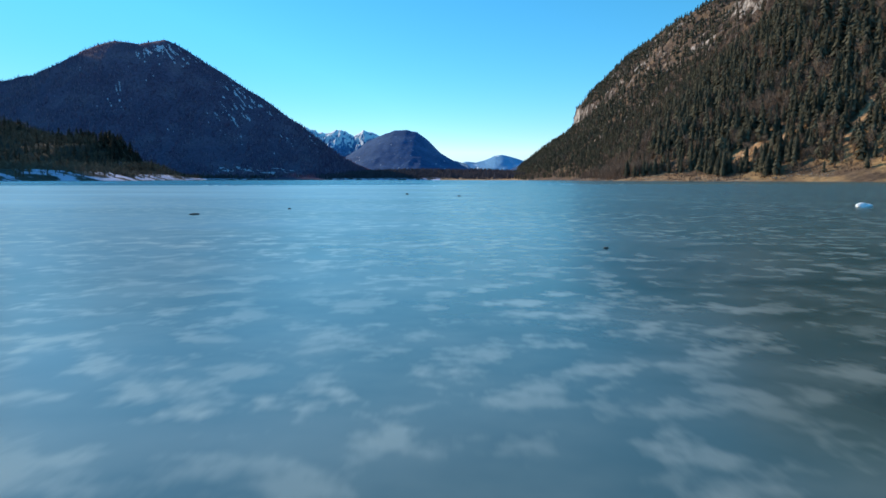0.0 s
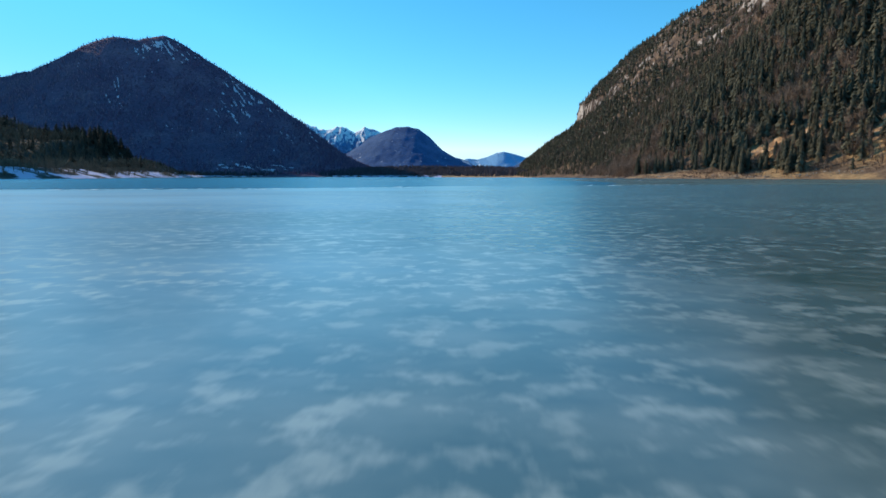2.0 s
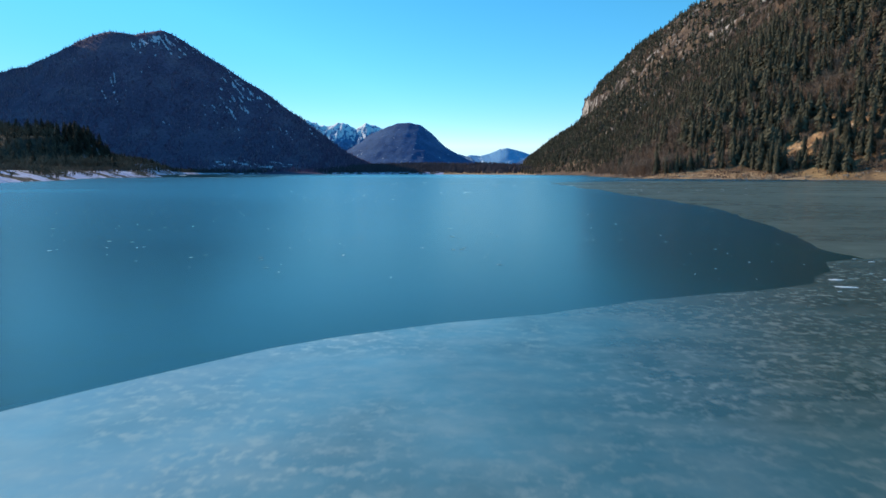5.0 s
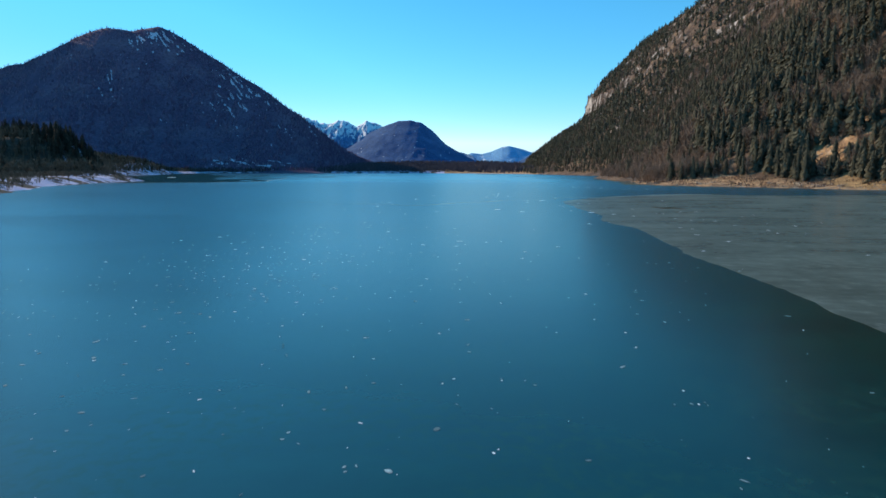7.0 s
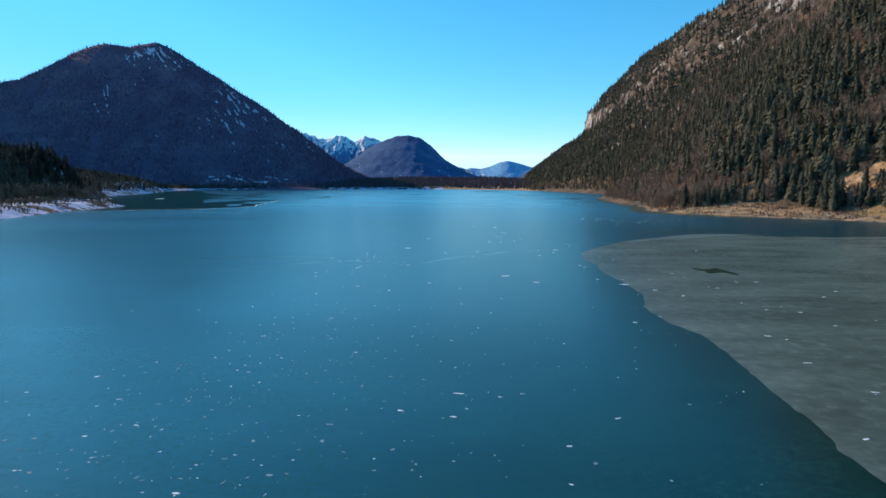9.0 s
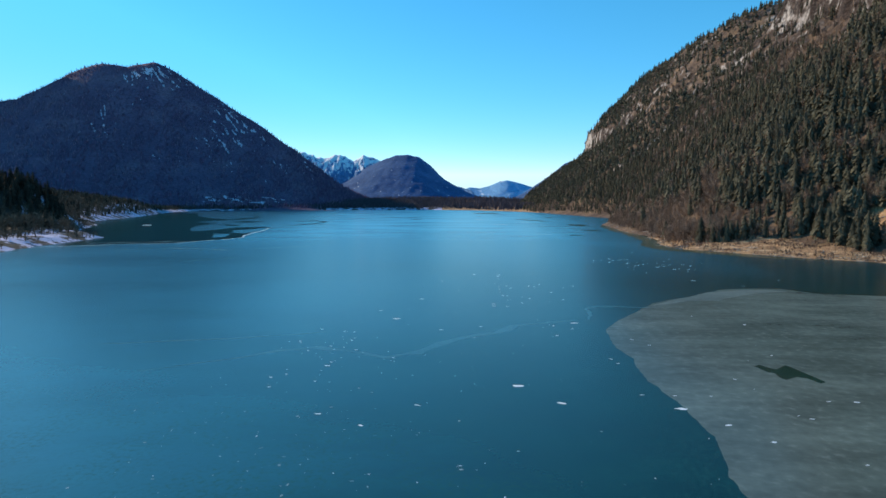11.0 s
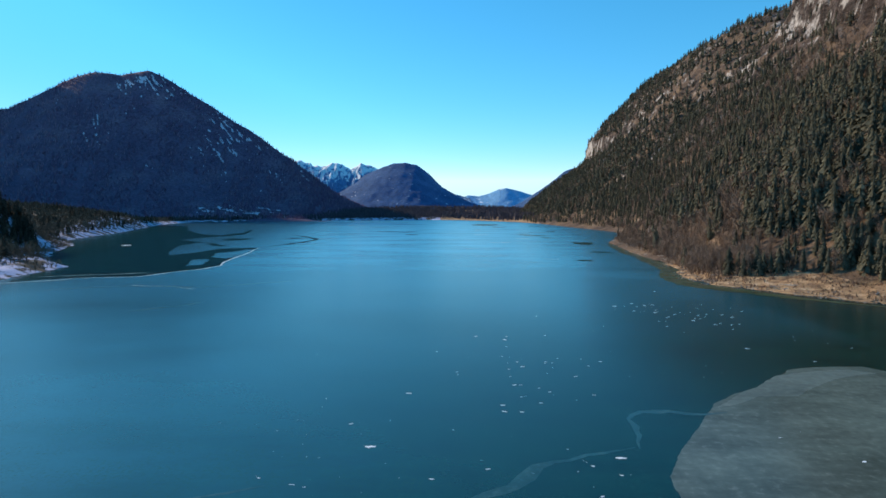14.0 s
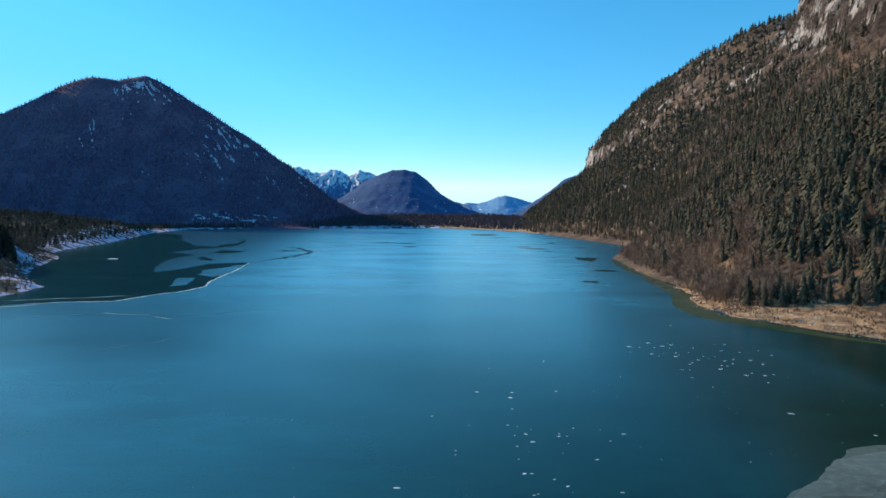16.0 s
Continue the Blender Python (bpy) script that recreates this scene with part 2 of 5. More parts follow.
def ice(name, deep, tint, frost, frost_scale, rough, cover=(0.55, 0.75), coat=(0.6, 0.12), spec=0.3, gloss=1.31, pale=None, sky_film=None, skin=1.31, rime=None):
    """Lake ice: clear or milky body, frost feathers on top, a smooth wind-polished skin."""
    n = Nodes(name)
    cloud = n.noise(0.02, 5, 0.6)
    cloud.node.inputs["Distortion"].default_value = 1.4
    body = n.ramp(cloud, [(0.3, deep), (0.7, tint)])
    body = n.mix(1.0, body, n.ramp(n.noise(0.5, 5, 0.6), [(0.3, 0.82), (0.7, 1.18)]), 'MULTIPLY')
    body = n.mix(1.0, body, n.ramp(n.noise(0.06, 5, 0.65, (0.6, 1.4, 1)), [(0.35, 0.74), (0.65, 1.26)]), 'MULTIPLY')
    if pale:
        # paler frosted ice mid-lake and westwards, with reflected sky painted in as blue
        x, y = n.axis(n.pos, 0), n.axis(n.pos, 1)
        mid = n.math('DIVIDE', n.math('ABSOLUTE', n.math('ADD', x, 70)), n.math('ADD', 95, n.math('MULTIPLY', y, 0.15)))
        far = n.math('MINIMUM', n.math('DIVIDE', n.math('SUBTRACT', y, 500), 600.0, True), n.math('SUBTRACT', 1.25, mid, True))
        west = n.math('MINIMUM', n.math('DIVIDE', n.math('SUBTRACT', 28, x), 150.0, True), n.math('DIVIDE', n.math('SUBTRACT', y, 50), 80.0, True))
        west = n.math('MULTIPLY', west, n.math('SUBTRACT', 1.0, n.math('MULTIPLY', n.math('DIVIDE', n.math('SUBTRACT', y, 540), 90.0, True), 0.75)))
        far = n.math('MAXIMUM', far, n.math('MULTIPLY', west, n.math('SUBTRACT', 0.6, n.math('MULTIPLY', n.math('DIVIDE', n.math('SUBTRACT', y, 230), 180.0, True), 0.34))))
        sky_tint = n.math('MULTIPLY', far, n.ramp(n.noise(0.012, 6, 0.62, (0.6, 1.3, 1)), [(0.32, 0.45), (0.58, 1.0)]))
        body = n.mix(sky_tint, body, pale)
    if sky_film:
        # reflected sky and glare painted as a blue-white tint, stronger to the west
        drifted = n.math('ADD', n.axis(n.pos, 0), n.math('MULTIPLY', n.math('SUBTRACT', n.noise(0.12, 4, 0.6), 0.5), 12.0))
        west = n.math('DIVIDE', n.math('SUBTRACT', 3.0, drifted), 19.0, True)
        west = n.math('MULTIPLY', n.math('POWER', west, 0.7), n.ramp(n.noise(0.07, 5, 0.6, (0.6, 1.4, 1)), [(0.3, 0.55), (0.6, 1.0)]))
        body = n.mix(west, body, sky_film)
        # frost-free smooth ice in the last metres before the edge, tinted with reflected sky
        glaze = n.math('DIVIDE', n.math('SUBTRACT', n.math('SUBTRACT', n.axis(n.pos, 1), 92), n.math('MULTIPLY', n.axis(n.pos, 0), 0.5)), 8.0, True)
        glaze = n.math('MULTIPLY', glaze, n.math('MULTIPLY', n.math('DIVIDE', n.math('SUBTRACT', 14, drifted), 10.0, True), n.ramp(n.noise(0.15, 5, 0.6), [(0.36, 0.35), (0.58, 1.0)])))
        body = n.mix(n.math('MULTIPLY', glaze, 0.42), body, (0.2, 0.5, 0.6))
        haze = n.ramp(n.noise(0.9, 5, 0.6, (0.8, 1.2, 1)), [(0.42, 0.0), (0.7, 0.3)])
        body = n.mix(haze, body, frost)
    lay = n.noise(frost_scale, 5, 0.62)
    where = n.ramp(n.noise(frost_scale * 0.09, 4, 0.6), [(0.36, 0.2 if sky_film else 0.08), (0.58, 1.0)])
    lay = n.math('MULTIPLY', n.ramp(lay, [(cover[0], 0.0), (cover[1], 1.0)]), where)
    if sky_film:
        lay = n.math('MULTIPLY', lay, n.math('SUBTRACT', 1.0, n.math('MULTIPLY', glaze, 0.8)))
    colour = n.mix(lay, body, frost)
    if sky_film:
        # darker towards the eastern shore: the dark slope's reflection painted into the colour
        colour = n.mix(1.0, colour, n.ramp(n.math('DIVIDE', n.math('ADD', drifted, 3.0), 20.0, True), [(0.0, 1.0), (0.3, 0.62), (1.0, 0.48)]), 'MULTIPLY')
    r = n.ramp(n.noise(0.05, 4, 0.6), [(0.3, rough[0]), (0.7, rough[1])])
    r = n.math('ADD', r, n.math('MULTIPLY', lay, 0.25), True)
    n.bump(n.noise(0.8, 4, 0.6), 0.03, 0.02)
    n.b.inputs["Coat Weight"].default_value = coat[0]
    n.b.inputs["Coat Roughness"].default_value = coat[1]
    n.b.inputs["Coat IOR"].default_value = gloss
    if rime:
        # fine rime crystals that scatter light at low angles
        n.b.inputs["Sheen Weight"].default_value = rime[0]
        n.b.inputs["Sheen Roughness"].default_value = rime[1]
        n.b.inputs["Sheen Tint"].default_value = (*rime[2], 1)
    return n.done(colour, r, skin, spec)


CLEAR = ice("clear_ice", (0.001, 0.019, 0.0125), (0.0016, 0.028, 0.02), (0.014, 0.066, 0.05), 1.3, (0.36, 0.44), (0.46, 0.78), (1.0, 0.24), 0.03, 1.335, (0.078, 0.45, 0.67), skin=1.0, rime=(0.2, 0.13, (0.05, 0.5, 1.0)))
THIN = ice("thin_new_ice", (0.003, 0.027, 0.025), (0.006, 0.042, 0.039), (0.01, 0.052, 0.05), 0.3, (0.45, 0.55), (0.6, 0.85), (0.5, 0.14), 0.02, skin=1.0)
MILKY = ice("milky_ice", (0.028, 0.07, 0.053), (0.054, 0.108, 0.085), (0.46, 0.52, 0.46), 2.9, (0.46, 0.54), (0.5, 0.62), (1.0, 0.27), 0.5, 1.61, sky_film=(0.37, 0.55, 0.65), skin=1.0, rime=(0.12, 0.2, (0.4, 0.85, 1.0)))
GREY = ice("grey_ice", (0.075, 0.102, 0.09), (0.125, 0.16, 0.142), (0.2, 0.235, 0.215), 0.5, (0.5, 0.6), (0.56, 0.82), (0.6, 0.2), 0.4, 1.3, skin=1.0, rime=(0.06, 0.2, (0.6, 0.9, 1.0)))
MURK = ice("murky_ice", (0.02, 0.045, 0.036), (0.03, 0.058, 0.046), (0.05, 0.08, 0.066), 1.2, (0.46, 0.54), (0.5, 0.75), (1.0, 0.27), 0.5, 1.5, skin=1.0, rime=(0.1, 0.2, (0.4, 0.85, 1.0)))
SHALLOW = ice("shallow_ice", (0.045, 0.075, 0.028), (0.065, 0.095, 0.038), (0.08, 0.11, 0.055), 0.4, (0.3, 0.4), (0.6, 0.85), (0.8, 0.12), 0.1)
VEIN = ice("healed_crack", (0.008, 0.046, 0.045), (0.017, 0.07, 0.068), (0.06, 0.14, 0.14), 0.5, (0.35, 0.45), (0.5, 0.7), (0.7, 0.2))
FROST = earth("frost", [(0.76, 0.82, 0.87), (0.9, 0.94, 0.97)], 3.0, bump=(0.4, 0.02))
# duller violet snow, with the mountain's shade mixed into its colour
SHADE_SNOW = earth("shaded_snow", [(0.5, 0.47, 0.55), (0.66, 0.62, 0.7)], 0.2, bump=(0.4, 0.3))
SEAM = earth("frosted_seam", [(0.3, 0.42, 0.46), (0.72, 0.82, 0.86)], 0.3, bump=(0.3, 0.02))
CRACK = earth("refrozen_crack", [(0.05, 0.13, 0.15), (0.34, 0.48, 0.52)], 0.25, bump=(0.3, 0.02))
RIM = ice("frosty_rim_ice", (0.09, 0.12, 0.105), (0.15, 0.188, 0.165), (0.24, 0.28, 0.255), 0.5, (0.5, 0.6), (0.55, 0.8), (0.3, 0.2), 0.4)
OPEN = ice("open_water", (0.008, 0.036, 0.026), (0.012, 0.044, 0.034), (0.01, 0.04, 0.04), 0.3, (0.1, 0.14), (0.6, 0.8), (0.0, 0.1))
STONE = earth("stone", [(0.06, 0.06, 0.06), (0.14, 0.13, 0.12)], 6.0, bump=(0.5, 0.02))
BOULDER = earth("shore_boulder", [(0.09, 0.07, 0.055), (0.24, 0.19, 0.15)], 0.8, bump=(0.5, 0.05))
PALE = earth("pale_stone", [(0.22, 0.19, 0.16), (0.46, 0.42, 0.37)], 1.0, bump=(0.5, 0.05))
STRAW = foliage("dry_grass", (0.26, 0.17, 0.085), (0.52, 0.36, 0.19))
WOOD = earth("weathered_driftwood", [(0.3, 0.26, 0.22), (0.55, 0.5, 0.44)], 1.5, bump=(0.5, 0.05))

# ---------------------------------------------------------------- the land
LAKE = [(480, -1300), (480, 0), (450, 250), (380, 400), (300, 500), (244, 571), (198, 617), (172, 656), (150, 684), (147, 728),
        (163, 787), (174, 866), (180, 1000), (198, 1180), (206, 1215), (250, 1330), (300, 1500), (290, 1820), (236, 2160), (150, 2500),
        (54, 2724), (-60, 2900), (-179, 2975), (-413, 2936), (-551, 2913), (-792, 2790), (-1060, 2640), (-985, 2217), (-760, 1603),
        (-640, 1230), (-565, 1146), (-458, 930), (-422, 883), (-352, 806), (-343, 765), (-338, 690), (-301, 570), (-231, 444),
        (-205, 330), (-230, 150), (-260, 0), (-260, -1300)]


def from_shore(x, y):
    """Metres from the waterline: positive on land, negative on the lake."""
    x, y = np.asarray(x, float), np.asarray(y, float)
    best, inside = np.full(x.shape, 1e9), np.zeros(x.shape, bool)
    for (ax, ay), (bx, by) in zip(LAKE, LAKE[1:] + LAKE[:1]):
        dx, dy = bx - ax, by - ay
        k = np.clip(((x - ax) * dx + (y - ay) * dy) / (dx * dx + dy * dy), 0, 1)
        best = np.minimum(best, np.hypot(x - ax - k * dx, y - ay - k * dy))
        if dy:
            cross = ((ay > y) != (by > y)) & (x < dx * (y - ay) / dy + ax)
            inside ^= cross
    return np.where(inside, -best, best)


def hump(x, y, cx, cy, h, rx, ry):
    return h * np.exp(-((x - cx) / rx) ** 2 - ((y - cy) / ry) ** 2)


def land(x, y):
    """Height of the valley floor and the banks."""
    d = from_shore(x, y) + 7 * fbm(x / 26, y / 26, 5, 3) + 1.5 * fbm(x / 5, y / 5, 6, 2)
    east = step(-60, 60, x)
    bank = np.where(d < 0, np.maximum(0.25 * d, -4), np.where(x > 0, np.minimum(0.17 * d, 12.5 + 0.01 * d), np.minimum(0.3 * d, 5.5 + 0.01 * d)))
    hills = 44 * step(-480, -545, x) * np.exp(-((y - 925) / 135) ** 4) + 32 * step(-600, -730, x) * np.exp(-((y - 925) / 150) ** 2) + hump(x, y, -1150, 1650, 55, 330, 420)
    hills = hills + hump(x, y, -430, 800, 4, 45, 40) + hump(x, y, -250, 3500, 34, 620, 360)
    rough = np.where(d > 0, np.clip(d / 30, 0, 1) * 1.6 * fbm(x / 14, y / 14, 9, 3), 0)
    return bank + hills * step(0, 60, d) + rough * (0.6 + 0.4 * east)


gx = spans((-5200, -1300, 130), (-1300, -700, 20), (-700, -190, 5), (-190, 110, 50), (110, 420, 4), (420, 1500, 30), (1500, 5200, 185))
gy = spans((-1400, 250, 75), (250, 1300, 5), (1300, 3100, 15), (3100, 5300, 70))
ground_mesh = smooth(grid_mesh("ground", gx, gy, land))
ground_mesh.materials.append(SHORE)
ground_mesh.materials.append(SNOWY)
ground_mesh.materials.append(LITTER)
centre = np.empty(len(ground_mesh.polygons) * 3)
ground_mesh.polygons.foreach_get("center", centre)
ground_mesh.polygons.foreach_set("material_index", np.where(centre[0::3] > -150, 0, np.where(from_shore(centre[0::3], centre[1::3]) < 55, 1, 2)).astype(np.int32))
tagged(new("ground", ground_mesh), "valley floor and lake banks, dry grass on one side, patchy snow on the other", "ground", kind="structure")

# the slope above the eastern bank: its foot, and its height above the foot by distance from it
FOOT_Y = [200, 460, 570, 620, 660, 700, 740, 800, 900, 1000, 1200, 1260, 1520, 1900, 2300, 3000, 3600]
FOOT_X = [470, 330, 282, 258, 238, 216, 196, 198, 204, 208, 228, 250, 325, 280, 236, 190, 190]
RISE_T = [-60, 0, 96, 186, 294, 400, 500, 548, 700, 842, 950, 1060, 1300, 1800]
RISE_Z = [-22, 0, 88, 178, 290, 410, 515, 566, 650, 758, 796, 815, 840, 860]


def steep(x, y):
    """Height of the eastern mountain."""
    foot = np.interp(y, FOOT_Y, FOOT_X)
    t = x - foot + 14 * fbm(x / 160, y / 120, 21, 4) * step(0, 80, x - foot)
    z = 12.5 + np.interp(t, RISE_T, RISE_Z)
    high = step(30, 260, t)
    rib = fbm(y / 260, x / 900, 31, 3) * 34 + fbm(x / 60, y / 45, 33, 4) * 11 + np.abs(fbm(x / 28, y / 24, 35, 3)) * 12
    z = z + high * rib + 125 * np.exp(-((y - 1740) / np.where(y > 1740, 130, 190)) ** 2) * step(420, 560, t)
    z = z - 55 * np.exp(-((y - 2010) / 110) ** 2) * step(400, 560, t)
    ledge = step(0.45, 0.7, vnoise(y / 210, x / 500, 41)) * step(220, 330, z)
    z = z + ledge * 16 * (np.abs(((z + 20 * fbm(x / 70, y / 70, 43, 3)) / 46) % 1 - 0.5) * -2 + 0.5)
    edge = 285 + 0.26 * (y - 1116) + 26 * fbm(x / 80, y / 80, 45, 3)
    z = z + 46 * step(0, 22, z - edge) * step(820, 1000, y) * (1 - step(1950, 2050, y))
    z = z + step(-10, 40, z - edge) * step(820, 1000, y) * (1 - step(1950, 2050, y)) * (8 * fbm(y / 22, x / 40, 46, 3) + 6 * np.round(2.6 * fbm(x / 26, y / 20, 49, 3)) + 5 * fbm(x / 9, y / 9, 48, 2))
    z = z - 15 * step(2220, 2480, y) * step(50, 130, t) * (1 - step(295, 304, t))
    z = z - 52 * step(2350, 2800, y) * step(100, 280, t) * (1 - step(295, 304, t))
    z = z - 38 * step(430, 760, t) * step(1980, 2300, y) - 54 * step(640, 840, t) * step(2100, 2300, y)
    end = 1 - step(3020, 3330, y)
    return z * (0.1 + 0.9 * end) + fbm(x / 18, y / 18, 47, 2) * 1.6


mx = spans((170, 900, 6), (900, 1500, 14), (1500, 2400, 60))
my = spans((180, 900, 8), (900, 1950, 5), (1950, 3360, 12))
slope_mesh = smooth(grid_mesh("mountain", mx, my, steep))
tagged(part("mountain", slope_mesh, SLOPE), "steep sunlit mountainside of brown grass, scree and grey cliffs", "mountain", kind="structure")

# the shaded mountain across the lake: ridge heights from its far shoulder down to the valley
RIDGE_X = [-5200, -3700, -3120, -2900, -2760, -2553, -2310, -2160, -2070, -2000, -1921, -1850, -1772, -1710, -1640, -1412, -1184, -957, -760, -628, -480, -300]
# the first three heights lie out of view, raised to shade the slope
RIDGE_Z = [1750, 1500, 900, 606, 580, 618, 722, 788, 806, 800, 784, 798, 806, 788, 742, 604, 456, 296, 146, 70, 18, -20]


def shaded(x, y):
    """Height of the shaded mountain."""
    top = np.interp(x, RIDGE_X, RIDGE_Z)
    gully = fbm((x + 0.25 * y) / 190, y / 900, 51, 4)
    k = (3700 - y) / 1050
    k = np.where(k > 0, k * (1 + 0.13 * gully), -k * 1.9)
    body = np.clip(1 - k, -0.1, 1)
    body = body - 0.1 * np.sin(np.clip(k, 0, 1) * math.pi)
    # an unseen peak, added to keep the sun off this slope
    shade_peak = hump(x, y, -3880, 4350, 1950, 420, 480)
    return np.maximum(top * body + 26 * gully * step(0, 0.3, k) * step(-0.05, 0.3, body) + 9 * fbm(x / 45, y / 45, 55, 3) - 4, shade_peak - 30)


sx = spans((-5200, -2900, 70), (-2900, -400, 16))
sy = spans((2500, 3760, 16), (3760, 5200, 60))
dark_mesh = smooth(grid_mesh("mountain", sx, sy, shaded))
tagged(part("mountain", dark_mesh, HAZY_SLOPE), "dark forested mountain in shade with thin snow streaks", "mountain", kind="structure")


def snow_lies(x, z):
    """Above zero where snow is left on the shaded mountain: streaks that lean down the slope, thickest below the summit."""
    streak = fbm((x + 0.9 * z) / 9, (z - x) / 70, 151, 3) + 0.55 * fbm((x + 0.9 * z) / 5, (z - x) / 26, 157, 2)
    field = fbm((x + 0.3 * z) / 150, z / 120, 153, 3)
    below = np.interp(x, RIDGE_X, RIDGE_Z) - z
    summit = (1 - step(60, 190, below)) * step(-1860, -1780, x) * (1 - step(-1660, -1560, x))
    flank = (1 - step(60, 150, below)) * step(-1700, -1600, x) * (1 - step(-1150, -1000, x))
    return streak - 0.67 + 0.3 * summit + 0.24 * flank + 0.6 * field - 0.3 * step(-1850, -2050, x) - 0.35 * step(380, 520, below) - 0.3 * step(60, 30, z) - 0.4 * step(14, 4, below)


def shade_ridge(x, y):
    """Height of an unseen ridge, added behind the snowy shore to shade it."""
    crest = 705 * step(350, 800, y) * (1 - step(-900, -560, y + x / 0.75)) + 22 * fbm(y / 90, x / 400, 57, 4)
    side = np.where(x > -1450, (x + 1450) / 480, (-1450 - x) / 900)
    return crest * np.clip(1 - side, 0, 1) + 8 * fbm(x / 40, y / 40, 59, 3) - 20


shade_mesh = smooth(grid_mesh("mountain", spans((-2400, -900, 20)), spans((300, 2100, 20)), shade_ridge))
tagged(part("mountain", shade_mesh, HAZY_SLOPE), "unseen ridge added to shade the snowy shore", "mountain", kind="structure")


def bank(x, y):
    """Ground on the eastern side: the shore, or the slope where that is higher."""
    return np.maximum(land(x, y), steep(x, y))


def far_range(label, material, xs, zs, y, depth, seed, amp, dx=16, sharp=0.0):
    """A distant ridge with a jagged crest."""
    gxs = np.arange(xs[0], xs[-1] + 1, dx, dtype=float)
    gys = np.linspace(y - depth, y + depth * 0.25, 60)

    def h(x, yy):
        top = np.interp(x, xs, zs)
        k = (y - yy) / depth
        body = np.where(k > 0, 1 - k, 1 + 3 * k)
        fade = np.sin(np.clip(k, 0, 1) * math.pi)
        crest = sharp * (1 - 2.4 * np.abs(fbm(x / 95 + yy / 300, yy / 150, seed + 4, 4))) * (0.3 + fade)
        return top * body + crest + amp * (fbm(x / 110, yy / 160, seed, 5) * (0.35 + fade) + 0.25 * fbm(x / 22, yy / 22, seed + 2, 3)) - 5

    return tagged(part("mountain", smooth(grid_mesh("mountain", gxs, gys, h)), material), label, "mountain", kind="structure")


far_range("distant wooded mountain tinted blue for haze, with a few snow patches", PEAK,
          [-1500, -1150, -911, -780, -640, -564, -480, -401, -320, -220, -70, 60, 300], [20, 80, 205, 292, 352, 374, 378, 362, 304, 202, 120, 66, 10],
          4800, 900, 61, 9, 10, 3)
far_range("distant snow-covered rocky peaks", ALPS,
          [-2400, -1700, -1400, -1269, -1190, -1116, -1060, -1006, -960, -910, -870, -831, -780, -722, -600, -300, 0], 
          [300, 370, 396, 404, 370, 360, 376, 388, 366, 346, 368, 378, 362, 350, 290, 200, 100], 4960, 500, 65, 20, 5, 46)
far_range("mountains at the end of the valley, tinted pale blue for haze", BLUE,
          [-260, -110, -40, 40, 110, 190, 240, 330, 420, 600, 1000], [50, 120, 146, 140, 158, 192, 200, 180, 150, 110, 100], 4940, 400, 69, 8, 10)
far_range("wooded ridge behind the lake, tinted blue for haze", PEAK,
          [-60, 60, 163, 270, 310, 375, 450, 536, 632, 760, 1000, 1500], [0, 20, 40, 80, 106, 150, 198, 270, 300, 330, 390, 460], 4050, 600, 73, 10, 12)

# ---------------------------------------------------------------- the lake
def sheet(name, outline, z, material, label, category, sub=3, wobble=0.0, seed=0, kind="structure"):
    """A thin flat slab with a slightly uneven outline."""
    pts = []
    for (ax, ay), (bx, by) in zip(outline, outline[1:] + outline[:1]):
        n = max(1, int(math.hypot(bx - ax, by - ay) / sub)) if wobble else 1
        n = min(n, 220)
        for k in range(n):
            x, y = ax + (bx - ax) * k / n, ay + (by - ay) * k / n
            if wobble:
                x, y = x + wobble * float(fbm(np.array(x / 9), np.array(y / 9), seed, 4) + 0.3 * fbm(np.array(x / 1.4), np.array(y / 1.4), seed + 2, 2)), y + wobble * float(fbm(np.array(x / 9), np.array(y / 9), seed + 7, 4))
            pts.append((x, y))
    bm = bmesh.new()
    top = [bm.verts.new((x, y, z)) for x, y in pts]
    bm.faces.new(top)
    bm.normal_update()
    if bm.faces[:][0].normal.z < 0:
        bmesh.ops.reverse_faces(bm, faces=bm.faces[:])
    low = [bm.verts.new((x, y, z - 0.02)) for x, y in pts]
    for k in range(len(pts)):
        bm.faces.new((top[k], low[k], low[k - 1], top[k - 1]))
    bmesh.ops.triangulate(bm, faces=bm.faces[:])
    me = bpy.data.meshes.new(name)
    bm.to_mesh(me)
    bm.free()
    return tagged(part(name, me, material), label, category, kind=kind)


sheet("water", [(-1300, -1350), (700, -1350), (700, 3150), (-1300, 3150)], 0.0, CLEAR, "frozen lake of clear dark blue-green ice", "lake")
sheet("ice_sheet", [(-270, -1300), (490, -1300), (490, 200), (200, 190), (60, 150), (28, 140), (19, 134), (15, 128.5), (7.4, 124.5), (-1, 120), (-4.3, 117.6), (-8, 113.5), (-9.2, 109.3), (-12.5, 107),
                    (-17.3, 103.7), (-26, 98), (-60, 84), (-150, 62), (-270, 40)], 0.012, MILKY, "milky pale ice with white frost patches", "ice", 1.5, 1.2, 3)
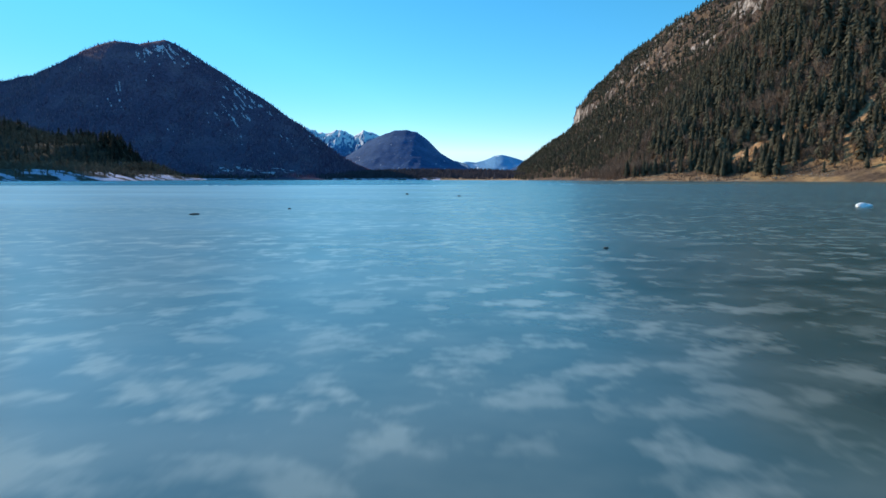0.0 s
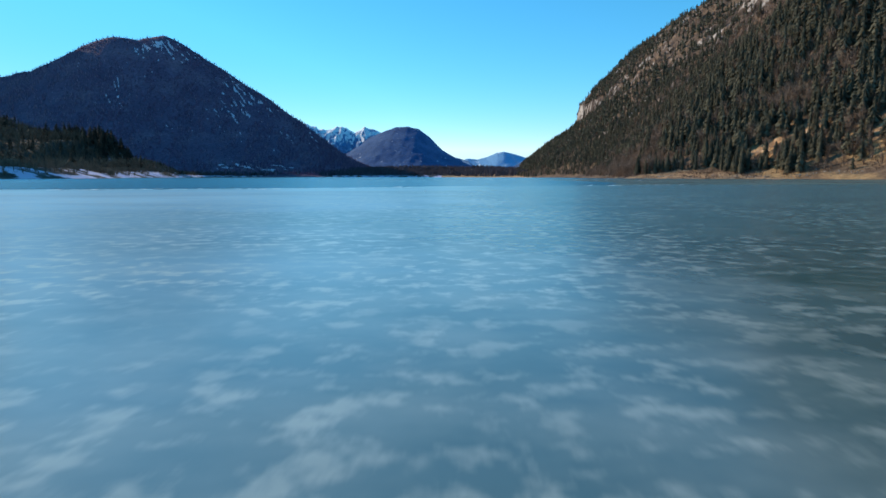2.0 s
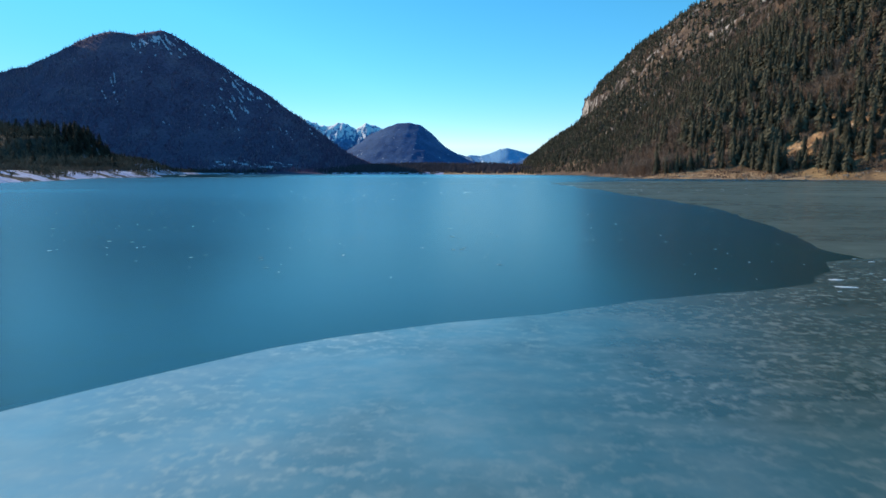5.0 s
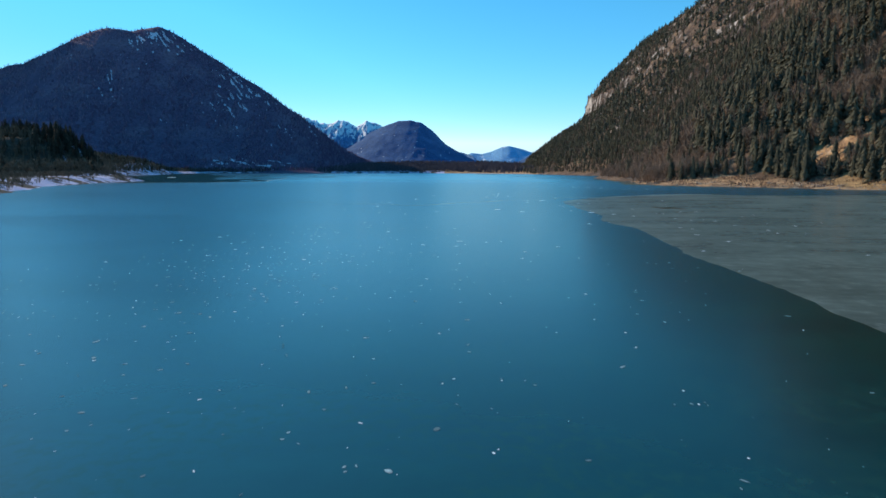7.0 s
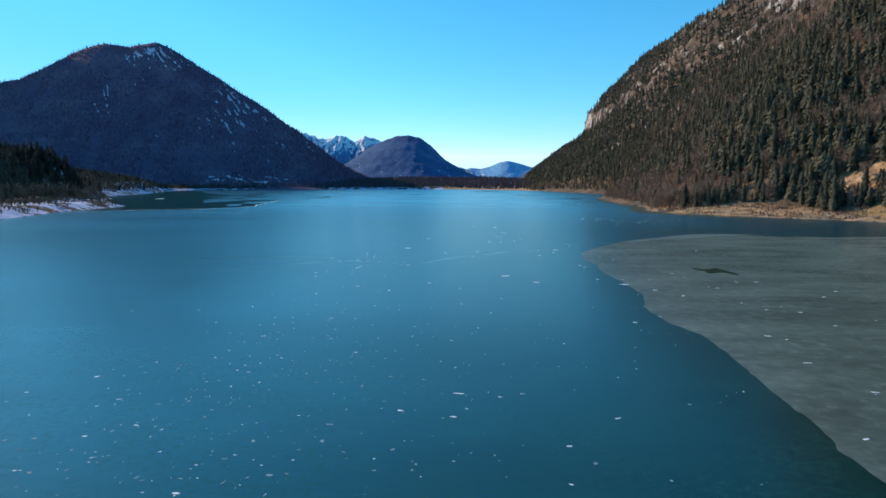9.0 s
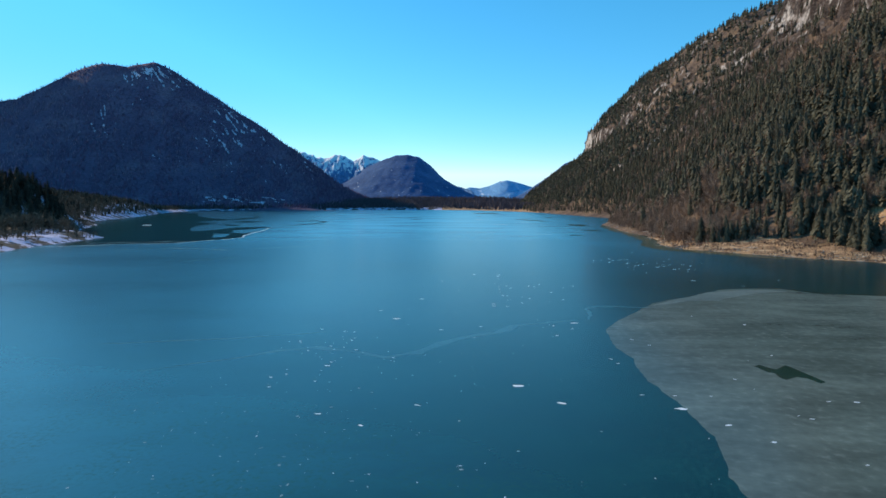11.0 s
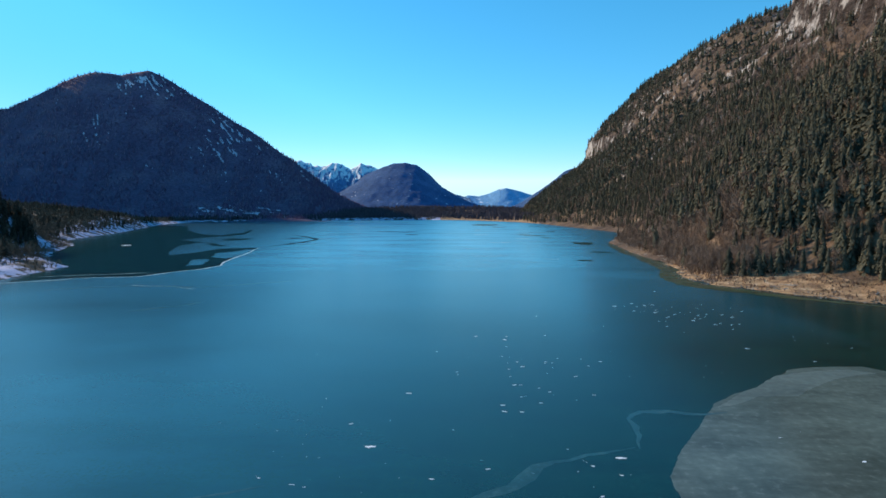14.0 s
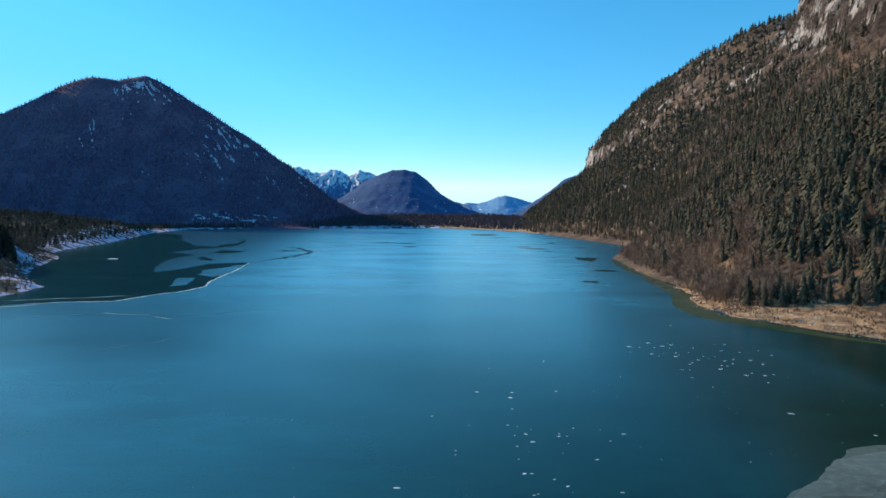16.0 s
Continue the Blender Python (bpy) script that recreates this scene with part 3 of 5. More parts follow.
sheet("ice_sheet", [(20.5, 131), (27, 126), (66, 141), (203, 181), (490, 191), (420, 330), (300, 420), (215, 474), (180, 462), (150, 456), (129, 461), (120, 475), (108, 475), (94.3, 470), (80, 452), (68.4, 444.5),
                    (60, 436), (50.4, 419), (40.4, 402), (35.9, 391.5), (33.5, 378), (34.4, 359), (33.5, 344.5), (34.1, 335.6), (35.1, 325), (35.2, 313), (34, 307), (32.1, 299), (32.1, 287), (34.2, 277),
                    (34.1, 266.5), (33.6, 253), (32.8, 242), (31.8, 236), (32.1, 215), (32, 200), (31, 183), (26.5, 160), (21, 140)], 0.008, GREY, "dull grey-green snow-ice sheet on the lake", "ice", 0.7, 0.9, 5)

# ---------------------------------------------------------------- trees
def spruce_far(layers, sides, seed, slim=0.2):
    """A conifer, one metre high, of many hanging boughs in close uneven tiers round a dark core, as points and triangles."""
    r = np.random.default_rng(seed)
    verts, faces = [], []
    belly = r.uniform(0.5, 0.8)
    for k in range(layers):
        f = k / layers
        reach = slim * (1 - f) ** belly * (0.7 + 0.3 * step(0.0, 0.2, f)) * r.uniform(0.8, 1.1) + 0.012
        turn = r.uniform(0, 6.28)
        for j in range(sides):
            a = turn + 2 * math.pi * (j + r.uniform(-0.4, 0.4)) / sides
            z = 0.1 + 0.86 * f + r.uniform(-0.5, 0.5) / layers
            q = reach * r.uniform(0.45, 1.3)
            drop = q * r.uniform(0.3, 0.9)
            half = 3.3 / sides * r.uniform(0.5, 1.0)
            n, root = len(verts), 0.25 * q
            verts += [(root * math.cos(a), root * math.sin(a), z + 0.7 / layers + 0.2 * drop), (q * math.cos(a - half), q * math.sin(a - half), z - drop * r.uniform(0.6, 1.0)),
                      (q * math.cos(a + half), q * math.sin(a + half), z - drop * r.uniform(0.8, 1.3))]
            faces.append((n, n + 1, n + 2))
    n, c = len(verts), 0.42 * slim
    verts += [(c, 0, 0.12), (-0.5 * c, 0.87 * c, 0.12), (-0.5 * c, -0.87 * c, 0.12), (0, 0, 1.0)]
    faces += [(n, n + 1, n + 3), (n + 1, n + 2, n + 3), (n + 2, n, n + 3)]
    return np.array(verts), np.array(faces)


def bare_far(blades, seed, spread=0.27, width=0.02, tips=1):
    """A leafless broadleaf crown of twigs, one metre high."""
    r = np.random.default_rng(seed)
    verts, faces = [], []

    def blade(a, b, w):
        d = np.cross(b - a, r.normal(size=3))
        d = d / (np.linalg.norm(d) + 1e-9) * w
        n = len(verts)
        verts.extend([a - d, a + d, b])
        faces.append((n, n + 1, n + 2))

    up = np.array([0, 0, 1.0])
    for _ in range(3):
        blade(np.array([0, 0, 0.0]), np.array([*r.normal(0, 0.05, 2), 0.8]), 0.022)
    for _ in range(blades):
        z0 = r.uniform(0.1, 0.6)
        a = np.array([*r.normal(0, 0.03, 2), z0])
        th, k = r.uniform(0, 6.28), r.uniform(0.25, 1)
        z1 = z0 + r.uniform(0.12, 0.42)
        rad = spread * k * (1 - 0.55 * max(0.0, z1 - 0.55))
        b = np.array([rad * math.cos(th), rad * math.sin(th), min(z1, 1.0)])
        blade(a, b, width * r.uniform(0.4, 0.9))
        for _ in range(tips):
            c = a + (b - a) * r.uniform(0.35, 1.0)
            blade(c, c + r.normal(0, 0.07, 3) + up * 0.08, width * r.uniform(0.5, 1.0))
    return np.array(verts), np.array(faces)


def stand(name, templates, places, heights, material, label, category, widths=(0.8, 1.25)):
    """Many trees that nobody could count, as one mesh."""
    places, heights = np.asarray(places), np.asarray(heights)
    pick = rng.integers(0, len(templates), len(places))
    all_v, all_f, base = [], [], 0
    for k, (v, f) in enumerate(templates):
        p, h = places[pick == k], heights[pick == k]
        n = len(p)
        if not n:
            continue
        a, w = rng.uniform(0, 6.28, n), h * rng.uniform(*widths, n)
        c, sn = np.cos(a), np.sin(a)
        x = (v[None, :, 0] * c[:, None] - v[None, :, 1] * sn[:, None]) * w[:, None]
        y = (v[None, :, 0] * sn[:, None] + v[None, :, 1] * c[:, None]) * w[:, None]
        z = v[None, :, 2] * h[:, None]
        lean = rng.normal(0, 0.02, (n, 2))
        x, y = x + z * lean[:, :1], y + z * lean[:, 1:]
        all_v.append((np.stack([x, y, z], -1) + p[:, None, :]).reshape(-1, 3))
        all_f.append((f[None] + (np.arange(n) * len(v))[:, None, None] + base).reshape(-1, 3))
        base += n * len(v)
    return tagged(part(name, mesh_of(name, np.concatenate(all_v), np.concatenate(all_f)), material), label, category, kind="stuff")


def spread(x0, x1, y0, y1, gap):
    """Jittered places over a rectangle."""
    xs, ys = np.meshgrid(np.arange(x0, x1, gap), np.arange(y0, y1, gap))
    n = xs.size
    return xs.ravel() + rng.uniform(-0.5, 0.5, n) * gap, ys.ravel() + rng.uniform(-0.5, 0.5, n) * gap


FINE = [spruce_far(14, 9, 100 + k, rng.uniform(0.14, 0.21)) for k in range(9)]
MIDDLE = [spruce_far(9, 6, 200 + k, rng.uniform(0.16, 0.22)) for k in range(7)]
COARSE = [spruce_far(6, 5, 300 + k, 0.21) for k in range(5)]
TINY = [spruce_far(4, 4, 350 + k, 0.22) for k in range(5)]
BARE = [bare_far(31, 400 + k, 0.33, 0.015, 2) for k in range(7)]
BARE_FINE = [bare_far(50, 450 + k, 0.32, 0.008, 3) for k in range(7)]
BARE_COARSE = [bare_far(15, 500 + k, 0.34, 0.028, 2) for k in range(5)]
BARE_TINY = [bare_far(15, 550 + k, 0.33, 0.05) for k in range(5)]


GLADES = [((256, 641), (272, 632), 5.5), ((272, 632), (296, 610), 4), ((296, 610), (324, 601), 4.5), ((312, 552), (342, 573), 6), ((266, 622), (284, 638), 3.5)]


def glade(x, y, dx=0.0, dy=0.0, grow=1.0):
    """Above zero in the open strips that climb the slope between the trees."""
    best = np.full(np.shape(x), -1.0)
    for (ax, ay), (bx, by), w in GLADES:
        px, py = x - dx, y - dy
        k = np.clip(((px - ax) * (bx - ax) + (py - ay) * (by - ay)) / ((bx - ax) ** 2 + (by - ay) ** 2), 0, 1)
        best = np.maximum(best, 1 - np.hypot(px - ax - k * (bx - ax), py - ay - k * (by - ay)) / (w * grow))
    return best


def clearing(x, y):
    """Above zero in the grassy clearings low on the sunny slope."""
    t = x - np.interp(y, FOOT_Y, FOOT_X)
    patchy = fbm(x / 50 + y / 130, y / 60 - x / 90, 85, 3) - 0.13 - 0.9 * step(70, 170, t) - 0.9 * step(570, 660, y) - 0.9 * step(10, -20, t)
    return np.maximum(patchy, 0.3 * glade(x, y))


def on_slope(y0, y1, reach, gap):
    x, y = spread(150, 1500, y0, y1, gap)
    t = x - np.interp(y, FOOT_Y, FOOT_X)
    keep = (t > -44) & (t < reach) & (x < 0.72 * y + 60)
    keep &= (t > -14) | ((y > 690) & (from_shore(x, y) > 4))
    x, y, t = x[keep], y[keep], t[keep]
    z = np.maximum(steep(x, y), land(x, y))
    high = step(170, 300, z) * step(1500, 2000, y)
    crag = step(-20, 30, z - 225 - 0.24 * (y - 1116) - 40 * fbm(x / 60, y / 60, 88, 3)) * (1 - step(2000, 2060, y)) * step(880, 1020, y)
    crag = np.maximum(crag, step(-15, 45, z - 250 - 0.135 * (2300 - y) - 45 * fbm(x / 70, y / 90, 84, 3)) * step(1650, 1800, y) * (0.62 - 0.62 * step(2550, 2750, y)))
    thick = (1.0 - 0.62 * high * step(-0.3, 0.25, fbm(x / 70, y / 120, 83, 3))) * (1 - 0.8 * crag)
    open_ground = np.maximum(step(0.02, 0.14, clearing(x, y)), step(0.0, 0.2, glade(x, y, -4, -7, 1.15)))
    thick = thick * (1 - 0.72 * open_ground) * np.maximum(step(-14, 14, t + 10 * fbm(x / 30, y / 30, 87, 2)), 0.9 * step(640, 720, y))
    thick = np.maximum(thick, 0.9 * step(2650, 2950, y) * step(330, 420, z))
    ok = rng.random(len(x)) < thick
    x, y, z, t = x[ok], y[ok], z[ok], t[ok]
    leafless = 0.27 + (0.3 + 0.28 * step(690, 740, y)) * (1 - step(2, 26, t)) + 0.6 * step(0.1, 0.38, fbm(x / 75, y / 75, 89, 3))
    bare = rng.random(len(x)) < leafless * (1 - 0.45 * step(1200, 1600, y))
    return np.stack([x, y, z - 0.6], 1), t, bare


def tree_height(t, bare, low, high):
    h = rng.uniform(low, high, len(t)) * (0.72 + 0.28 * step(-5, 45, t))
    return np.where(bare, h * rng.uniform(0.65, 1.0, len(t)), h)


near, near_t, near_bare = on_slope(380, 1000, 420, 6.0)
near_h = tree_height(near_t, near_bare, 12, 29)
clump = np.array([(cx + 0.5 * w * rng.uniform(-1, 1), cy + 0.5 * d * rng.uniform(-1, 1)) for cx, cy, w, d, n in
                  ((253, 634, 44, 64, 66), (219, 780, 12, 44, 12), (213, 850, 10, 40, 8), (272, 585, 26, 40, 16), (228, 676, 14, 22, 8)) for _ in range(n)])
clump = clump[(glade(clump[:, 0], clump[:, 1]) < 0) & (glade(clump[:, 0], clump[:, 1], -4, -7, 1.1) < 0)]
clump = np.concatenate([clump, [(282 + rng.uniform(-6, 6), 603 + rng.uniform(-7, 7)) for _ in range(9)]])
clump_z = np.maximum(land(clump[:, 0], clump[:, 1]), steep(clump[:, 0], clump[:, 1])) - 0.6
near = np.concatenate([np.column_stack([clump, clump_z]), near])
near_t = np.concatenate([np.zeros(len(clump)), near_t])
near_bare = np.concatenate([np.zeros(len(clump), bool), near_bare])
near_h = np.concatenate([rng.uniform(14, 26, len(clump)), near_h])
single = (near[:, 1] > 560) & (near[:, 1] < 900) & (near_t < 30)
lone_bare = np.flatnonzero(single & near_bare)[:140]
lone_spruce = np.flatnonzero(single & ~near_bare)[:170]
rest = np.ones(len(near), bool)
rest[lone_bare] = rest[lone_spruce] = False
close = near[:, 1] < 760
front = near[:, 1] < 860
stand("spruce_forest", FINE, near[rest & ~near_bare & front], near_h[rest & ~near_bare & front], NEEDLE, "dense dark green spruces on the sunny slope", "forest", (0.95, 1.5))
stand("spruce_forest", MIDDLE, near[rest & ~near_bare & ~front], near_h[rest & ~near_bare & ~front], NEEDLE, "dense dark green spruces farther along the shore", "forest", (0.95, 1.5))
stand("bare_woodland", BARE_FINE, near[rest & near_bare & close], near_h[rest & near_bare & close], TWIG, "leafless brown broadleaf trees among the spruces", "forest", (0.9, 1.4))
stand("bare_woodland", BARE, near[rest & near_bare & ~close], near_h[rest & near_bare & ~close], TWIG, "leafless brown broadleaf trees above the bank", "forest", (0.9, 1.4))
# out of view: trees added to darken the slope's reflection in the ice
x, y = spread(600, 1500, 300, 1000, 9.5)
t = x - np.interp(y, FOOT_Y, FOOT_X)
keep = (t > 415) & (t < 900) & (rng.random(len(x)) < 0.8)
x, y = x[keep], y[keep]
stand("spruce_forest", TINY, np.stack([x, y, steep(x, y) - 1], 1), rng.uniform(14, 24, len(x)), NEEDLE, "unseen spruces added high on the sunny mountainside", "forest", (1.0, 1.6))
# more unseen trees farther up, added for the same dark reflection
x, y = spread(900, 2100, 1000, 2500, 15)
t = x - np.interp(y, FOOT_Y, FOOT_X)
keep = (t > np.where(y < 1950, 755, 1145)) & (t < 1750) & (rng.random(len(x)) < 0.85)
x, y = x[keep], y[keep]
stand("spruce_forest", TINY, np.stack([x, y, steep(x, y) - 1], 1), rng.uniform(20, 32, len(x)), NEEDLE, "unseen spruces added on the mountain's upper shoulder", "forest", (1.2, 2.0))
mid, mid_t, mid_bare = on_slope(1000, 1950, 760, 7.6)
mid_h = tree_height(mid_t, mid_bare, 12, 24)
stand("spruce_forest", MIDDLE, mid[~mid_bare], mid_h[~mid_bare], NEEDLE, "spruces thinning out towards grey cliffs", "forest")
stand("bare_woodland", BARE_COARSE, mid[mid_bare], mid_h[mid_bare], TWIG, "leafless brown trees on the steep slope", "forest", (0.9, 1.4))
away, away_t, away_bare = on_slope(1950, 3080, 1150, 11)
away_h = tree_height(away_t, away_bare, 16, 29)
stand("spruce_forest", COARSE, away[~away_bare], away_h[~away_bare], NEEDLE, "sparse spruces over brown crags and along the ridge", "forest", (0.9, 1.45))
stand("bare_woodland", BARE_TINY, away[away_bare], away_h[away_bare], TWIG, "leafless trees between brown crags", "forest", (0.9, 1.4))

# woods on the snowy side of the lake
x, y = spread(-1050, -400, 640, 1240, 8.2)
d = from_shore(x, y)
keep = (d > 24 + 25 * fbm(x / 60, y / 60, 91, 2)) & (y > 640) & (rng.random(len(x)) < 0.9) & (x > -0.86 * y - 60)
x, y = x[keep], y[keep]
grove = step(-600, -585, x) * step(885, 905, y) * (y < 1000)
bare = rng.random(len(x)) < (0.86 + 0.14 * step(-0.1, 0.2, fbm(x / 60, y / 60, 93, 2))) * (1 - 0.8 * grove)
knoll, knoll_h = np.stack([x, y, land(x, y) - 0.5], 1), rng.uniform(13, 22, len(x)) + 5 * grove
stand("spruce_wood", FINE, knoll[~bare], knoll_h[~bare], NEEDLE_WOOD, "dark spruces on a wooded knoll above a snowy bank", "forest")
stand("bare_wood", BARE_COARSE, knoll[bare], knoll_h[bare] * 0.85, TWIG_SHADE, "leafless brown trees on the shaded knoll", "forest", (0.9, 1.4))
x, y = spread(-1900, -560, 1180, 2800, 10.5)
keep = (from_shore(x, y) > 14) & (rng.random(len(x)) < np.where(y < 1900, 0.95, 0.5)) & (x > -0.82 * y)
x, y = x[keep], y[keep]
bare = rng.random(len(x)) < 0.72 + 0.25 * step(0, 0.3, fbm(x / 90, y / 90, 95, 2))
low, low_h = np.stack([x, y, land(x, y) - 0.5], 1), rng.uniform(10, 20, len(x))
stand("spruce_wood", TINY, low[~bare], low_h[~bare], NEEDLE_WOOD, "dark conifers on low hills by the lake", "forest", (1.0, 1.5))
stand("bare_wood", BARE_TINY, low[bare], low_h[bare] * 0.85, TWIG_SHADE, "leafless brown woods on low hills by the lake", "forest", (1.0, 1.6))
x, y = spread(-1100, 330, 2560, 3560, 15)
keep = (from_shore(x, y) > 14) & (rng.random(len(x)) < 0.95)
x, y = x[keep], y[keep]
flat = np.stack([x, y, land(x, y) - 0.5], 1)
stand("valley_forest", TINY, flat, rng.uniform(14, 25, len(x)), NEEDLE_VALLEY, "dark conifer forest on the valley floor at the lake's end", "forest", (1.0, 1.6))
x, y = spread(-3000, -470, 2640, 3730, 9.5)
z = shaded(x, y)
bald = snow_lies(x, z)
crest = 1 - step(20, 90, np.interp(x, RIDGE_X, RIDGE_Z) - z)
keep = (z > 6) & (rng.random(len(x)) < 0.45 + 0.4 * crest - 0.12 * step(-0.04, 0.06, bald) - 0.35 * step(0.0, 0.3, fbm((x + 0.25 * y) / 70, y / 300, 97, 3)))
x, y, z = x[keep], y[keep], z[keep]
slope_p, slope_h = np.stack([x, y, z - 1], 1), rng.uniform(10, 19, len(x))
# more pale-toned trees to the left, imitating that side's haze and low sun
lighter = rng.random(len(x)) < 0.12 + 0.5 * step(-1750, -2150, x) + 0.3 * step(0.0, 0.35, fbm((x + 0.3 * z) / 60, z / 160, 98, 3))
stand("mountain_forest", TINY, slope_p[~lighter], slope_h[~lighter], NEEDLE_HAZE, "dark conifers covering the shaded mountain", "forest", (0.9, 1.4))
stand("mountain_forest", TINY, slope_p[lighter], slope_h[lighter], NEEDLE_PALE, "paler-toned conifers of the shaded mountain, haze and light in their colour", "forest", (0.8, 1.2))

# ---------------------------------------------------------------- single trees on the sunny bank
def ring_tube(points, radii, sides=6):
    """A tapered tube along points."""
    verts, faces = [], []
    for (x, y, z), r in zip(points, radii):
        verts += [(x + r * math.cos(2 * math.pi * k / sides), y + r * math.sin(2 * math.pi * k / sides), z) for k in range(sides)]
    for j in range(len(points) - 1):
        for k in range(sides):
            a, b = j * sides + k, j * sides + (k + 1) % sides
            faces += [(a, b, b + sides), (a, b + sides, a + sides)]
    return np.array(verts), np.array(faces)


def spruce(seed, h):
    root = new("spruce_tree")
    r = np.random.default_rng(seed)
    v, f = ring_tube([(0, 0, -0.8), (0, 0, 0.4), (0.03 * h * r.normal(0, 0.2), 0, 0.5 * h), (0, 0, 0.95 * h)], [0.02 * h, 0.014 * h, 0.008 * h, 0.02], 7)
    part("trunk", mesh_of("trunk", v, f), BARK, root)
    v, f = spruce_far(24, 13, seed, r.uniform(0.14, 0.2))
    part("crown", mesh_of("crown", v * h, f), NEEDLE, root)
    return tagged(root, "tall dark green spruce with drooping boughs", "tree", "trees on the sunny bank")


def bare_tree(seed, h):
    root = new("bare_tree")
    r = np.random.default_rng(seed)
    v, f = ring_tube([(0, 0, -0.6), (0, 0, 0.3), (0.02 * h, 0.01 * h, 0.4 * h), (r.normal(0, 0.04) * h, 0.02 * h, 0.85 * h)], [0.022 * h, 0.016 * h, 0.01 * h, 0.01], 7)
    part("trunk", mesh_of("trunk", v, f), BARK, root)
    for k in range(6):
        a, z0 = 2.4 * k + r.uniform(-0.3, 0.3), h * (0.2 + 0.08 * k)
        q = h * r.uniform(0.16, 0.3) * (1 - 0.05 * k)
        tip = (q * math.cos(a), q * math.sin(a), z0 + h * r.uniform(0.2, 0.32))
        lv, lf = ring_tube([(0, 0, z0), (tip[0] * 0.5, tip[1] * 0.5, z0 + 0.35 * (tip[2] - z0)), tip], [0.008 * h, 0.005 * h, 0.01], 4)
        part("limb", mesh_of("limb", lv, lf), BARK, root)
    tv, tf = bare_far(90, seed + 5, 0.31, 0.008, 4)
    part("crown", mesh_of("crown", tv * h, tf), TWIG, root)
    return tagged(root, "leafless reddish-brown broadleaf tree with fine twigs", "tree", "leafless trees on the sunny bank")


def plant(make, index, base):
    models = [make(700 + k, base) for k in range(min(7, len(index)))]
    for n, i in enumerate(index):
        x, y, z = near[i]
        k = near_h[i] / base
        m = Matrix.LocRotScale((x, y, z), Euler((0, 0, rng.uniform(0, 6.28))), (k * rng.uniform(0.9, 1.2),) * 2 + (k,))
        if n < len(models):
            models[n].matrix_basis = m
        else:
            copy_thing(models[n % 7], pose(x, y, z)).matrix_basis = m


plant(spruce, lone_spruce, 18.0)
plant(bare_tree, lone_bare, 11.0)

# brush along both banks
x, y = spread(140, 330, 540, 1300, 5.0)
d = from_shore(x, y)
t = x - np.interp(y, FOOT_Y, FOOT_X)
keep = (d > 6) & (t < 4) & (rng.random(len(x)) < 0.7 * step(-0.1, 0.3, fbm(x / 25, y / 25, 101, 3)) * step(-70, -20, t) + 0.4 * step(-24, -3, t) + 0.3)
p = np.stack([x[keep], y[keep], bank(x[keep], y[keep]) - 0.2], 1)
stand("brush", BARE_COARSE, p, rng.uniform(0.7, 2.1, len(p)) ** 2, TWIG, "leafless reddish brush on the grassy bank", "brush", (1.2, 2.2))
x, y = spread(135, 360, 470, 1000, 2.1)
d, t = from_shore(x, y), x - np.interp(y, FOOT_Y, FOOT_X)
keep = (d > 1.5) & (t < 6) & (rng.random(len(x)) < 0.9 * step(-0.08, 0.2, fbm(x / 15, y / 15, 104, 3)) + 0.06)
p = np.stack([x[keep], y[keep], bank(x[keep], y[keep]) - 0.1], 1)
stand("scrub", BARE_TINY, p, rng.uniform(0.6, 2.3, len(p)), SCRUB, "low dark purplish scrub on the bank", "brush", (1.2, 2.2))
tuft = [bare_far(8, 600 + k, 0.9, 0.07, 0) for k in range(5)]
x, y = spread(140, 360, 470, 960, 2.0)
d, t = from_shore(x, y), x - np.interp(y, FOOT_Y, FOOT_X)
keep = (d > 3) & (t < 6) & (rng.random(len(x)) < 0.85 * step(-0.3, 0.15, fbm(x / 14, y / 14, 102, 3)))
p = np.stack([x[keep], y[keep], bank(x[keep], y[keep]) - 0.1], 1)
stand("dry_grass", tuft, p, rng.uniform(0.5, 1.3, len(p)), STRAW, "clumps of dry yellow-brown grass on the bank", "grass", (0.9, 1.6))
x, y = spread(-640, -200, 300, 1260, 5.0)
d = from_shore(x, y)
keep = (d > 3) & (d < 60) & (rng.random(len(x)) < 0.95 * step(-0.28, 0.0, fbm(x / 26, y / 26, 103, 3)) + 0.8 * step(20, 36, d))
p = np.stack([x[keep], y[keep], land(x[keep], y[keep]) - 0.2], 1)
stand("brush", BARE_COARSE, p, rng.uniform(2.0, 6.5, len(p)), TWIG_SHADE, "dark leafless brush on the snowy bank", "brush", (1.1, 2.0))

# ---------------------------------------------------------------- stones and driftwood at the waterline
def stone_mesh(seed, sub=2, squash=0.6):
    bm = bmesh.new()
    bmesh.ops.create_icosphere(bm, subdivisions=sub, radius=0.5)
    r = random.Random(seed)
    off = Vector((r.uniform(0, 50), r.uniform(0, 50), 0))
    for v in bm.verts:
        k = 1 + 0.45 * noise.noise(v.co * 2.2 + off) + 0.15 * noise.noise(v.co * 6 + off)
        v.co = Vector((v.co.x * k * 1.3, v.co.y * k, v.co.z * k * squash))
    me = bpy.data.meshes.new("stone")
    bm.to_mesh(me)
    bm.free()
    return me


pebble = stone_mesh(3, 1)
pv = np.array([v.co[:] for v in pebble.vertices])
pf = np.array([p.vertices[:] for p in pebble.polygons])
x, y = spread(120, 330, 520, 1300, 2.2)
d = from_shore(x, y)
keep = (np.abs(d - 2) < 7) & (rng.random(len(x)) < 0.9 * step(-0.45, 0.3, fbm(x / 12, y / 12, 105, 2)))
